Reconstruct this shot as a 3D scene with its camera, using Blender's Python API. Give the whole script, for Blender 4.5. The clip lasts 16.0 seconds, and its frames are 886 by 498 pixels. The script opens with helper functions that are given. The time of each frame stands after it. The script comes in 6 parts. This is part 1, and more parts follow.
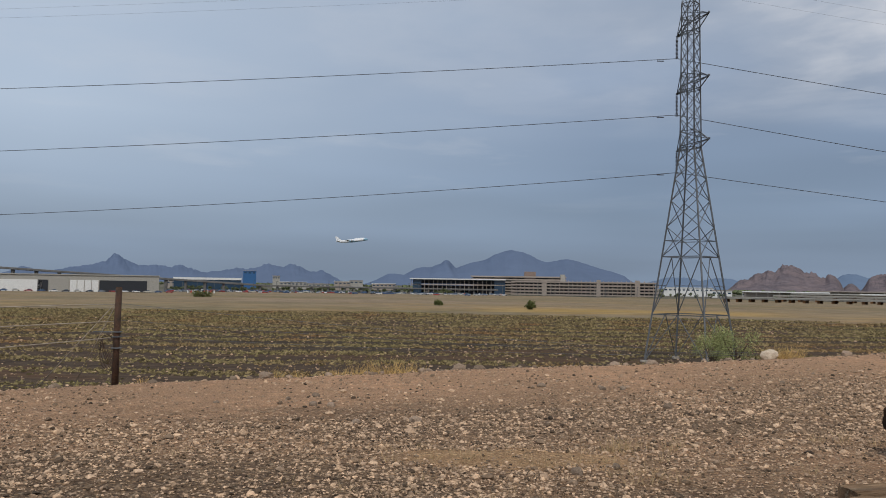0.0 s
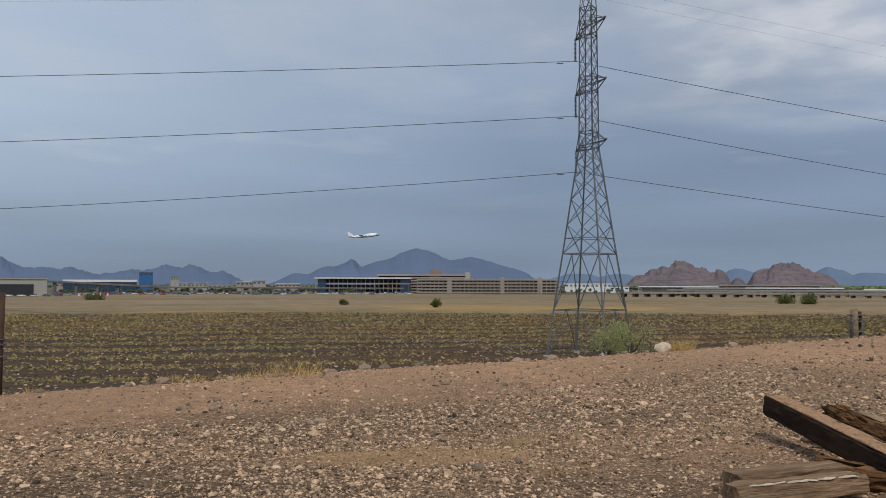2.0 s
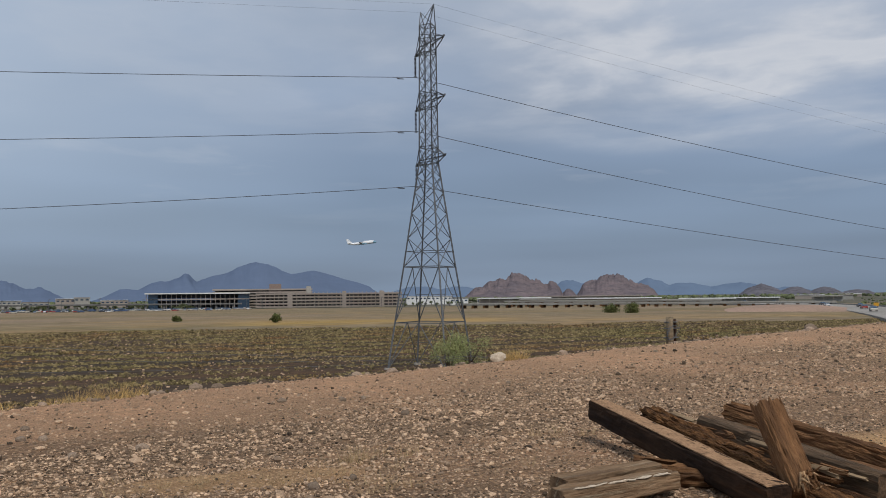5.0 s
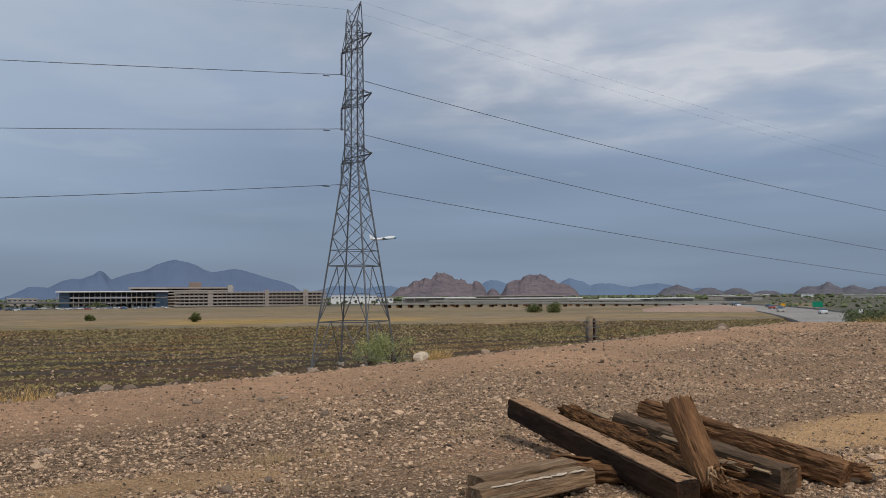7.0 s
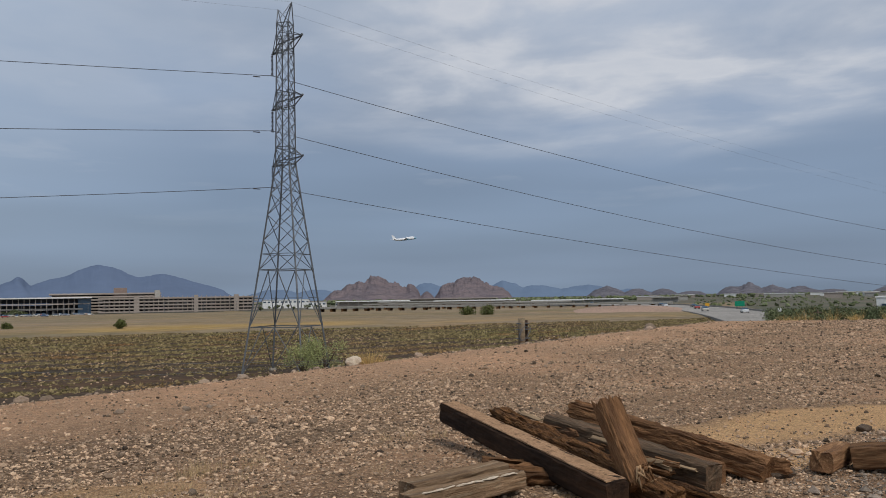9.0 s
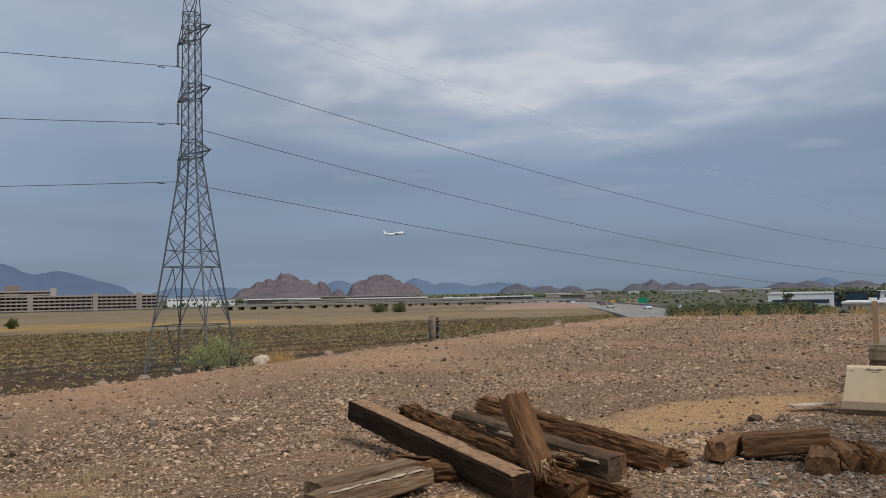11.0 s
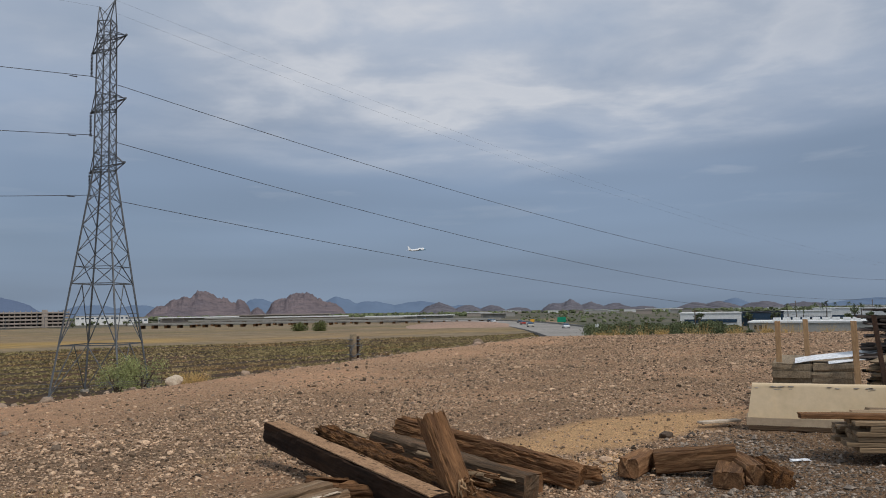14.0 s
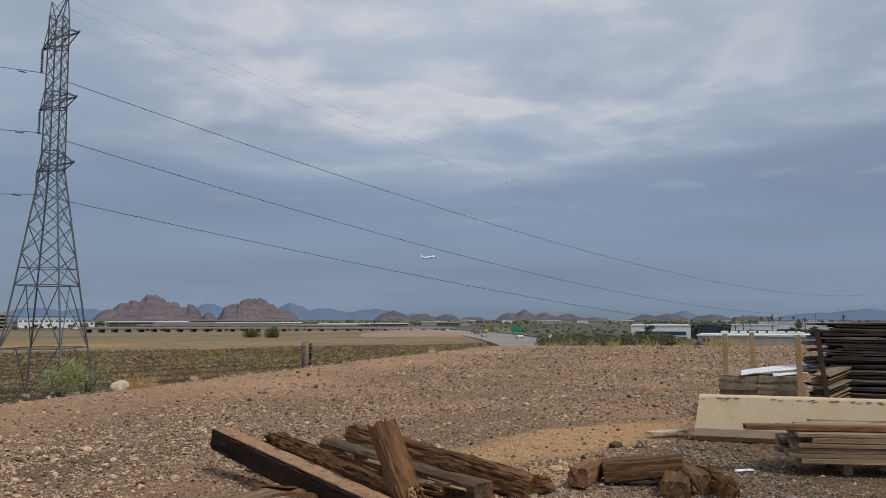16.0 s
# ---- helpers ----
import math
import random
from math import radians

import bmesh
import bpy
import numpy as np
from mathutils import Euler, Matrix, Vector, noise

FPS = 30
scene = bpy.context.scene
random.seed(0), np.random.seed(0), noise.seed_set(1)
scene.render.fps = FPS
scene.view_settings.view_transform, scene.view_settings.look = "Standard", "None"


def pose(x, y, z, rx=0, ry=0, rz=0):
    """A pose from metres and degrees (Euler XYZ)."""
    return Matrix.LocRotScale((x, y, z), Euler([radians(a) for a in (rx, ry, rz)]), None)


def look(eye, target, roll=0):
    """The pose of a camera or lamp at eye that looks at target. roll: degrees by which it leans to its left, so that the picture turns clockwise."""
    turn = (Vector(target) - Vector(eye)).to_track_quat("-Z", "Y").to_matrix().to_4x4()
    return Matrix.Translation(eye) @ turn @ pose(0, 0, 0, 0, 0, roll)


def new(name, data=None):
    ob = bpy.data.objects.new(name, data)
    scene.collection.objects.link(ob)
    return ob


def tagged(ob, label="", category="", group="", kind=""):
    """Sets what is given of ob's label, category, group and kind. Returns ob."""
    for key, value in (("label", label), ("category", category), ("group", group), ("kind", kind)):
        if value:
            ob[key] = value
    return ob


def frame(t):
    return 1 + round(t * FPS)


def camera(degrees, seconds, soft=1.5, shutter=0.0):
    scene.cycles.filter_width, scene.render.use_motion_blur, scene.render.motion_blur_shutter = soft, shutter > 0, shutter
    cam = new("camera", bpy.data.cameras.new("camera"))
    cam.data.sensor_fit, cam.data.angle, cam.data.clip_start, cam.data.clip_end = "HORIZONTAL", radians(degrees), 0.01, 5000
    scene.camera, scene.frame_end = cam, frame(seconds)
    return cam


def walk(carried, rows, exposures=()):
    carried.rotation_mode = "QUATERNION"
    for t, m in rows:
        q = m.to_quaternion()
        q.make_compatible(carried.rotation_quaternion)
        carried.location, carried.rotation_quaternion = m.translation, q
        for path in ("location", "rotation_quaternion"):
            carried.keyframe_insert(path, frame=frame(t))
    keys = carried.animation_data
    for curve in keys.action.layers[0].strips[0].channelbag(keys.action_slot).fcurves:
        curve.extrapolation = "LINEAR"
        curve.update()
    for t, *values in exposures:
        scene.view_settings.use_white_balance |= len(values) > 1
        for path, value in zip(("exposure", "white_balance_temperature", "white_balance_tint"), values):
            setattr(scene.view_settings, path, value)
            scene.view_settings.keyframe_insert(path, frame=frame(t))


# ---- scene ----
cam = camera(59.0, 16.0, soft=0.95)
# t, x, y, z over the eye, yaw, pitch, lean to the right
EYE = 1.65
ROWS = [
    (0, 0.000, 0.000, 0.000, 0.02, 2.57, -0.85),
    (0.5, -0.004, -0.040, 0.012, -2.68, 2.41, 0.05),
    (1, -0.003, -0.055, 0.020, -4.33, 2.60, -0.39),
    (1.5, 0.011, -0.050, 0.018, -5.17, 2.55, -0.53),
    (2, 0.022, -0.036, 0.017, -6.90, 2.52, -0.09),
    (2.5, 0.040, -0.028, 0.020, -9.16, 2.45, 0.24),
    (3, 0.054, -0.015, 0.022, -11.44, 2.94, 0.31),
    (3.5, 0.077, -0.001, 0.019, -13.85, 3.14, -0.34),
    (4, 0.086, 0.006, 0.018, -16.01, 3.30, 0.31),
    (6.5, 0.138, 0.015, 0.018, -22.01, 3.40, -0.13),
    (7, 0.158, 0.038, 0.012, -23.90, 3.35, 0.42),
    (7.5, 0.176, 0.066, 0.018, -24.41, 3.36, 1.21),
    (8, 0.186, 0.066, 0.017, -25.50, 3.57, 0.83),
    (8.5, 0.204, 0.080, 0.016, -26.71, 3.44, 0.74),
    (9, 0.221, 0.094, 0.016, -28.75, 3.51, 1.00),
    (9.5, 0.244, 0.106, 0.014, -30.29, 3.23, 1.02),
    (10, 0.249, 0.109, 0.009, -32.34, 3.28, 1.07),
    (12.5, 0.286, 0.093, 0.013, -37.88, 3.40, 1.21),
    (13, 0.285, 0.092, 0.013, -39.13, 3.87, 1.21),
    (13.5, 0.282, 0.092, 0.013, -40.08, 4.28, 0.85),
    (14, 0.284, 0.093, 0.014, -40.88, 4.48, 0.93),
    (14.5, 0.300, 0.102, 0.014, -41.57, 4.57, 1.17),
    (15, 0.310, 0.107, 0.013, -42.53, 4.35, 0.84),
    (15.5, 0.315, 0.110, 0.010, -43.15, 4.78, 0.44),
    (16, 0.300, 0.100, 0.004, -44.13, 5.08, 0.02),
]
walk(cam, [(t, pose(x, y, EYE + z, 0, 0, yaw) @ pose(0, 0, 0, 90 + pitch) @ pose(0, 0, 0, 0, 0, -lean)) for t, x, y, z, yaw, pitch, lean in ROWS])


# ---------------------------------------------------------------- light
def node(nt, kind, **values):
    n = nt.nodes.new(kind)
    for key, value in values.items():
        n.inputs[key.replace("_", " ")].default_value = value
    return n


def math_node(nt, op, a, b=None, clamp=False):
    n = nt.nodes.new("ShaderNodeMath")
    n.operation, n.use_clamp = op, clamp
    for i, v in enumerate((a, b)):
        if v is None:
            continue
        if isinstance(v, (int, float)):
            n.inputs[i].default_value = v
        else:
            nt.links.new(v, n.inputs[i])
    return n.outputs[0]


def ramp(nt, fac, *stops):
    n = nt.nodes.new("ShaderNodeValToRGB")
    while len(n.color_ramp.elements) < len(stops):
        n.color_ramp.elements.new(0.5)
    for e, (p, c) in zip(n.color_ramp.elements, stops):
        e.position = p
        e.color = (*c, 1) if len(c) == 3 else c
    nt.links.new(fac, n.inputs[0])
    return n.outputs[0]


def mix(nt, fac, a, b, mode="MIX"):
    n = nt.nodes.new("ShaderNodeMix")
    n.data_type, n.blend_type = "RGBA", mode
    for i, v in ((0, fac), (6, a), (7, b)):
        if isinstance(v, (int, float)):
            n.inputs[i].default_value = v
        elif isinstance(v, tuple):
            n.inputs[i].default_value = (*v, 1)
        else:
            nt.links.new(v, n.inputs[i])
    return n.outputs[2]


def grey(v):
    return (v, v, v)


SUN_AZ, SUN_EL = 178.0, 52.0
world = bpy.data.worlds.new("sky")
scene.world = world
world.use_nodes = True
nt = world.node_tree
nt.nodes.clear()
sky = nt.nodes.new("ShaderNodeTexSky")
sky.sky_type, sky.sun_disc = "NISHITA", False
sky.sun_elevation, sky.sun_rotation = radians(SUN_EL), radians(SUN_AZ)
sky.dust_density, sky.air_density = 2.0, 1.2
coord = nt.nodes.new("ShaderNodeTexCoord")
sep = nt.nodes.new("ShaderNodeSeparateXYZ")
nt.links.new(coord.outputs["Generated"], sep.inputs[0])
# the cloud sheet, seen from below: bearing across, distance over the plain downwards
up = math_node(nt, "MAXIMUM", sep.outputs[2], 0.0)
level = math_node(nt, "SQRT", math_node(nt, "ADD", math_node(nt, "MULTIPLY", sep.outputs[0], sep.outputs[0]), math_node(nt, "MULTIPLY", sep.outputs[1], sep.outputs[1])))
spin = nt.nodes.new("ShaderNodeCombineXYZ")
nt.links.new(math_node(nt, "MULTIPLY", math_node(nt, "ARCTAN2", sep.outputs[0], sep.outputs[1]), 1.1), spin.inputs[0])
nt.links.new(math_node(nt, "DIVIDE", math_node(nt, "MULTIPLY", level, 0.9), math_node(nt, "ADD", up, 0.24)), spin.inputs[1])
big = node(nt, "ShaderNodeTexNoise", Scale=1.6, Detail=2.5, Roughness=0.45, Distortion=0.1)
nt.links.new(spin.outputs[0], big.inputs["Vector"])
fine = node(nt, "ShaderNodeTexNoise", Scale=4.4, Detail=8.0, Roughness=0.52, Distortion=0.2)
nt.links.new(spin.outputs[0], fine.inputs["Vector"])
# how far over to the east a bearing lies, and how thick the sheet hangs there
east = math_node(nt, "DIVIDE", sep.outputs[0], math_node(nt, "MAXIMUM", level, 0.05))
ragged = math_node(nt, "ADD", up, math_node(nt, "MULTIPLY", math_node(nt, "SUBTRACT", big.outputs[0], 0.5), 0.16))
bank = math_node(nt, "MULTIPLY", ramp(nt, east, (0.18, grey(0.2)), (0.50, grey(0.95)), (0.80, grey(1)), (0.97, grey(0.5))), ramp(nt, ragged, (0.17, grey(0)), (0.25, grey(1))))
billow = ramp(nt, fine.outputs[0], (0.33, grey(0.12)), (0.48, grey(0.42)), (0.60, grey(0.95)), (0.72, grey(0.7)))
wisp = math_node(nt, "MULTIPLY", ramp(nt, fine.outputs[0], (0.55, grey(0)), (0.75, grey(0.55))), ramp(nt, up, (0.08, grey(0)), (0.16, grey(1))))
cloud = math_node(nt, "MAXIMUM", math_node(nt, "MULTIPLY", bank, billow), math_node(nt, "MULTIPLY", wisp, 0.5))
base = ramp(nt, up, (0.0, (0.178, 0.236, 0.325)), (0.05, (0.166, 0.228, 0.335)), (0.13, (0.180, 0.243, 0.354)), (0.22, (0.216, 0.278, 0.388)), (0.34, (0.30, 0.36, 0.46)), (0.5, (0.46, 0.50, 0.57)), (0.85, (0.54, 0.58, 0.64)))
mottle = ramp(nt, big.outputs[0], (0.35, grey(0.90)), (0.65, grey(1.12)))
base = mix(nt, 1.0, base, mottle, "MULTIPLY")
thin = math_node(nt, "MULTIPLY", ramp(nt, math_node(nt, "ADD", east, 0.5), (0.05, grey(1.0)), (0.45, grey(0.38)), (0.72, grey(0))), ramp(nt, up, (0.04, grey(0.1)), (0.2, grey(1))))
base = mix(nt, thin, base, (0.405, 0.485, 0.60))
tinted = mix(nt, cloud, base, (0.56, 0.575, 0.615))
mixed = mix(nt, 0.012, tinted, sky.outputs[0])
bg = nt.nodes.new("ShaderNodeBackground")
bg.inputs[1].default_value = 1.0
nt.links.new(mixed, bg.inputs[0])
out = nt.nodes.new("ShaderNodeOutputWorld")
nt.links.new(bg.outputs[0], out.inputs[0])

sun_data = bpy.data.lights.new("sun", "SUN")
sun_data.energy, sun_data.angle, sun_data.color = 2.1, radians(12), (1.0, 0.95, 0.88)
sun = new("sun", sun_data)
sun.matrix_world = look((math.sin(radians(SUN_AZ)) * 50, math.cos(radians(SUN_AZ)) * 50, math.tan(radians(SUN_EL)) * 50), (0, 0, 0))
scene.view_settings.exposure = 0.0


# ---------------------------------------------------------------- materials
def material(name, a, b, scale=3.0, rough=0.85, metal=0.0, bump=0.3, stretch=(1, 1, 1), fine=40.0, third=None, island=0.0, rand=0.0, spec=0.3, c0=0.35, c1=0.65, bump_size=0.02, lo=0.55, hi=1.35):
    """Two colours mixed by coarse noise, a third in spots, and a fine grain."""
    m = bpy.data.materials.new(name)
    m.use_nodes = True
    t = m.node_tree
    bsdf = t.nodes["Principled BSDF"]
    tc = t.nodes.new("ShaderNodeTexCoord")
    mp = t.nodes.new("ShaderNodeMapping")
    mp.inputs["Scale"].default_value = stretch
    t.links.new(tc.outputs["Object"], mp.inputs[0])
    n1 = node(t, "ShaderNodeTexNoise", Scale=scale, Detail=6.0, Roughness=0.6)
    n2 = node(t, "ShaderNodeTexNoise", Scale=fine, Detail=5.0, Roughness=0.65)
    for n in (n1, n2):
        t.links.new(mp.outputs[0], n.inputs["Vector"])
    f1 = ramp(t, n1.outputs[0], (c0, grey(0)), (c1, grey(1)))
    col = mix(t, f1, a, b)
    if third:
        n3 = node(t, "ShaderNodeTexNoise", Scale=scale * 2.7, Detail=7.0, Roughness=0.7)
        t.links.new(mp.outputs[0], n3.inputs["Vector"])
        col = mix(t, ramp(t, n3.outputs[0], (0.52, grey(0)), (0.66, grey(0.9))), col, third)
    grain = ramp(t, n2.outputs[0], (0.25, grey(lo)), (0.75, grey(hi)))
    col = mix(t, 1.0, col, grain, "MULTIPLY")
    if island or rand:
        if island:
            g = t.nodes.new("ShaderNodeNewGeometry").outputs["Random Per Island"]
        else:
            g = t.nodes.new("ShaderNodeObjectInfo").outputs["Random"]
        w = max(island, rand)
        col = mix(t, 1.0, col, ramp(t, g, (0.0, grey(1 - w)), (1.0, grey(1 + w))), "MULTIPLY")
    t.links.new(col, bsdf.inputs["Base Color"])
    bsdf.inputs["Roughness"].default_value, bsdf.inputs["Metallic"].default_value = rough, metal
    bsdf.inputs["Specular IOR Level"].default_value = spec
    if bump:
        bp = node(t, "ShaderNodeBump", Strength=bump, Distance=bump_size)
        h = math_node(t, "ADD", n2.outputs[0], math_node(t, "MULTIPLY", n1.outputs[0], 0.7))
        t.links.new(h, bp.inputs["Height"])
        t.links.new(bp.outputs[0], bsdf.inputs["Normal"])
    return m


def plain(name, c, rough=0.6, metal=0.0, spec=0.4):
    return material(name, c, tuple(v * 0.85 for v in c), scale=1.5, rough=rough, metal=metal, bump=0.05, fine=20, spec=spec)


M_TOWN = material("far_town_ground", (0.145, 0.125, 0.10), (0.085, 0.09, 0.062), scale=0.008, rough=0.95, bump=0.1, fine=0.2, spec=0.05)
M_STONE = material("gravel_stone", (0.42, 0.285, 0.182), (0.285, 0.202, 0.138), scale=6, rough=0.9, bump=0.3, fine=60, island=0.85, spec=0.2)
M_CHIP = material("dark_chippings", (0.28, 0.22, 0.168), (0.17, 0.14, 0.112), scale=6, rough=0.9, bump=0.3, fine=60, island=0.8, spec=0.2)
M_ROCK = material("edge_rock", (0.34, 0.25, 0.175), (0.22, 0.165, 0.125), scale=4, rough=0.9, bump=0.5, fine=30, rand=0.35, spec=0.2)
M_WHITE_ROCK = material("pale_rock", (0.60, 0.50, 0.38), (0.45, 0.36, 0.27), scale=3, rough=0.9, bump=0.5, fine=25, spec=0.2)
M_TUSSOCK = material("tussock", (0.178, 0.150, 0.068), (0.190, 0.140, 0.076), scale=0.03, rough=0.95, bump=0.0, fine=2.0, third=(0.20, 0.115, 0.055), island=0.75, spec=0.05)
M_STRAW = material("dry_grass", (0.58, 0.38, 0.14), (0.48, 0.34, 0.15), scale=2, rough=0.9, bump=0.0, fine=30, island=0.3, spec=0.1)
M_STRAW_PALE = material("pale_straw", (0.46, 0.33, 0.185), (0.37, 0.27, 0.15), scale=2, rough=0.9, bump=0.0, fine=30, island=0.3, spec=0.1)
M_FENCE_WIRE = plain("weathered_wire", (0.33, 0.28, 0.22), rough=0.7)
M_LEAF = material("desert_leaf", (0.085, 0.105, 0.035), (0.13, 0.135, 0.05), scale=1.2, rough=0.8, bump=0.0, fine=20, island=0.4, spec=0.15)
M_LEAF_PALE = material("pale_green_leaf", (0.24, 0.28, 0.12), (0.33, 0.32, 0.13), scale=1.2, rough=0.8, bump=0.0, fine=20, island=0.35, spec=0.15)
M_TREE_LEAF = material("tree_leaf", (0.098, 0.118, 0.058), (0.135, 0.150, 0.078), scale=0.2, rough=0.85, bump=0.0, fine=2, island=0.45, spec=0.1)
M_BARK = material("bark", (0.12, 0.085, 0.06), (0.07, 0.05, 0.035), scale=6, rough=0.95, bump=0.4, fine=40)
M_TIMBER = material("old_dark_timber", (0.235, 0.120, 0.056), (0.092, 0.048, 0.026), scale=6, rough=0.95, bump=0.55, fine=48, stretch=(0.18, 1.6, 1.6), third=(0.20, 0.105, 0.05), rand=0.3, spec=0.1, bump_size=0.05, lo=0.4, hi=1.5)
M_TIMBER_RED = material("rotten_red_timber", (0.30, 0.145, 0.060), (0.105, 0.055, 0.030), scale=8, rough=0.95, bump=1.0, fine=50, stretch=(0.2, 1.6, 1.6), third=(0.045, 0.030, 0.022), rand=0.2, spec=0.05, bump_size=0.06, lo=0.4, hi=1.5)
M_TIMBER_GREY = material("weathered_grey_timber", (0.285, 0.22, 0.145), (0.165, 0.128, 0.085), scale=5, rough=0.88, bump=0.7, fine=24, stretch=(0.15, 1.7, 1.7), third=(0.26, 0.19, 0.115), rand=0.25, spec=0.2)
M_TIMBER_DULL = material("dull_grey_timber", (0.13, 0.085, 0.052), (0.065, 0.044, 0.028), scale=5, rough=0.9, bump=0.8, fine=24, stretch=(0.15, 1.7, 1.7), third=(0.16, 0.09, 0.05), rand=0.2, spec=0.15)
M_CREOSOTE = material("black_creosote_timber", (0.020, 0.013, 0.010), (0.058, 0.032, 0.018), scale=4, rough=0.9, bump=0.6, fine=24, stretch=(0.18, 1.6, 1.6), rand=0.2, spec=0.1)
M_BLOCK = material("brown_timber_block", (0.215, 0.112, 0.053), (0.10, 0.052, 0.027), scale=5, rough=0.95, bump=0.5, fine=30, stretch=(0.2, 1.6, 1.6), third=(0.28, 0.165, 0.085), rand=0.25, spec=0.15, bump_size=0.03)
M_PLANK = material("worn_plank", (0.235, 0.152, 0.090), (0.12, 0.076, 0.046), scale=5, rough=0.9, bump=0.8, fine=45, stretch=(0.12, 1.7, 1.7), third=(0.27, 0.21, 0.14), rand=0.2, spec=0.1, lo=0.5, hi=1.4)
M_DUST = material("sandy_dust", (0.40, 0.245, 0.140), (0.27, 0.16, 0.09), scale=7, rough=0.95, bump=0.5, fine=45, third=(0.10, 0.06, 0.035), spec=0.1)
M_CONCRETE = material("cream_concrete", (0.62, 0.49, 0.33), (0.55, 0.42, 0.26), lo=0.9, hi=1.08, scale=0.9, rough=0.9, bump=0.1, fine=9, third=(0.62, 0.47, 0.29), spec=0.2)
M_CONC_GREY = material("grey_concrete", (0.36, 0.32, 0.27), (0.27, 0.24, 0.20), scale=2.2, rough=0.9, bump=0.3, fine=30, spec=0.2)
M_FOOT = material("dirt_stained_concrete", (0.56, 0.44, 0.30), (0.44, 0.34, 0.235), lo=0.8, hi=1.12, scale=2.5, rough=0.95, bump=0.3, fine=20, spec=0.1)
M_STEEL = material("galvanised_steel", (0.15, 0.157, 0.165), (0.088, 0.093, 0.10), scale=1.5, rough=0.6, metal=0.35, bump=0.05, fine=20, rand=0.3)
M_INSUL = plain("dark_glazed_porcelain", (0.035, 0.03, 0.035), rough=0.3)
M_WIRE = plain("conductor_wire", (0.05, 0.05, 0.055), rough=0.6)
M_STAKE = material("raw_pine", (0.42, 0.265, 0.14), (0.33, 0.20, 0.10), scale=5, rough=0.8, bump=0.3, fine=40, stretch=(1, 1, 0.2))
M_BOARD_DARK = material("grey_weathered_board", (0.125, 0.10, 0.085), (0.06, 0.048, 0.042), scale=4, rough=0.9, bump=0.6, fine=24, stretch=(0.15, 1.8, 1.8), third=(0.20, 0.165, 0.14), rand=0.6, spec=0.2)
M_BOARD_PALE = material("pale_board", (0.36, 0.25, 0.145), (0.235, 0.165, 0.10), scale=4, rough=0.88, bump=0.5, fine=26, stretch=(0.15, 1.8, 1.8), third=(0.16, 0.11, 0.075), rand=0.3, spec=0.2)
M_SHEET = plain("white_sheet_metal", (0.78, 0.79, 0.80), rough=0.45)
M_WHITE = plain("white_paint", (0.74, 0.74, 0.72), rough=0.6)
M_OFFWHITE = plain("cream_wall", (0.36, 0.345, 0.31), rough=0.8)
M_BEIGE = plain("beige_concrete", (0.35, 0.30, 0.26), rough=0.85)
# near-black: painted shade in garages and doorways, also wheels and other dark parts
M_DARK = plain("dark_shade_and_trim", (0.025, 0.028, 0.035), rough=0.7)
M_GLASS = plain("blue_glass", (0.03, 0.06, 0.10), rough=0.12, spec=0.8)
M_BLUE = plain("bright_blue_cladding", (0.04, 0.13, 0.30), rough=0.4)
M_GREEN_SIGN = plain("green_sign", (0.0, 0.26, 0.14), rough=0.5)
M_ORANGE = plain("safety_yellow", (0.72, 0.36, 0.03), rough=0.5)
M_RED = plain("safety_red", (0.50, 0.07, 0.04), rough=0.5)
M_ASPHALT = material("pale_asphalt", (0.30, 0.28, 0.255), (0.24, 0.225, 0.205), scale=0.05, rough=0.9, bump=0.1, fine=1.0, spec=0.1)
# grey concrete darkened all over to stand for the guideway's shaded side
M_GUIDEWAY = material("shaded_grey_concrete", (0.17, 0.165, 0.16), (0.12, 0.118, 0.115), scale=0.4, rough=0.9, bump=0.1, fine=4, spec=0.1)
M_LIFT = plain("reddish_render", (0.25, 0.185, 0.155), rough=0.85)
M_PINK_SOIL = material("pink_graded_soil", (0.34, 0.225, 0.165), (0.28, 0.19, 0.135), scale=0.06, rough=0.95, bump=0.3, fine=1.2)
# aerial haze is mixed into both mountain colours as a sky-blue tint
M_MOUNT = material("far_mountain_haze_blue", (0.112, 0.148, 0.222), (0.103, 0.136, 0.204), scale=0.004, rough=1.0, bump=0.08, fine=0.02, spec=0.0, bump_size=10, lo=0.95, hi=1.04)
M_MOUNT_PALE = material("farther_mountain_haze_pale", (0.128, 0.175, 0.25), (0.119, 0.163, 0.235), scale=0.004, rough=1.0, bump=0.08, fine=0.02, spec=0.0, bump_size=10, lo=0.95, hi=1.04)
# reddish and brown rock, with distance haze greyed into the colours
M_BUTTE = material("red_butte_rock_hazed", (0.195, 0.155, 0.158), (0.138, 0.118, 0.130), scale=0.012, rough=1.0, bump=0.9, fine=0.06, third=(0.095, 0.088, 0.098), spec=0.0, bump_size=8, lo=0.75, hi=1.15)
M_HILL = material("far_brown_hill_hazed", (0.140, 0.133, 0.150), (0.112, 0.110, 0.128), scale=0.01, rough=1.0, bump=0.6, fine=0.05, spec=0.0, bump_size=10)
M_FUSELAGE = plain("aircraft_white_paint", (0.78, 0.79, 0.80), rough=0.3)
M_PALE_BLUE = plain("aircraft_pale_blue_paint", (0.22, 0.40, 0.52), rough=0.3)
M_ALLOY = plain("bare_alloy", (0.35, 0.36, 0.38), rough=0.35, metal=0.6)
M_RUST = material("rusty_iron", (0.085, 0.045, 0.028), (0.045, 0.03, 0.022), scale=8, rough=0.9, bump=0.4, fine=50)


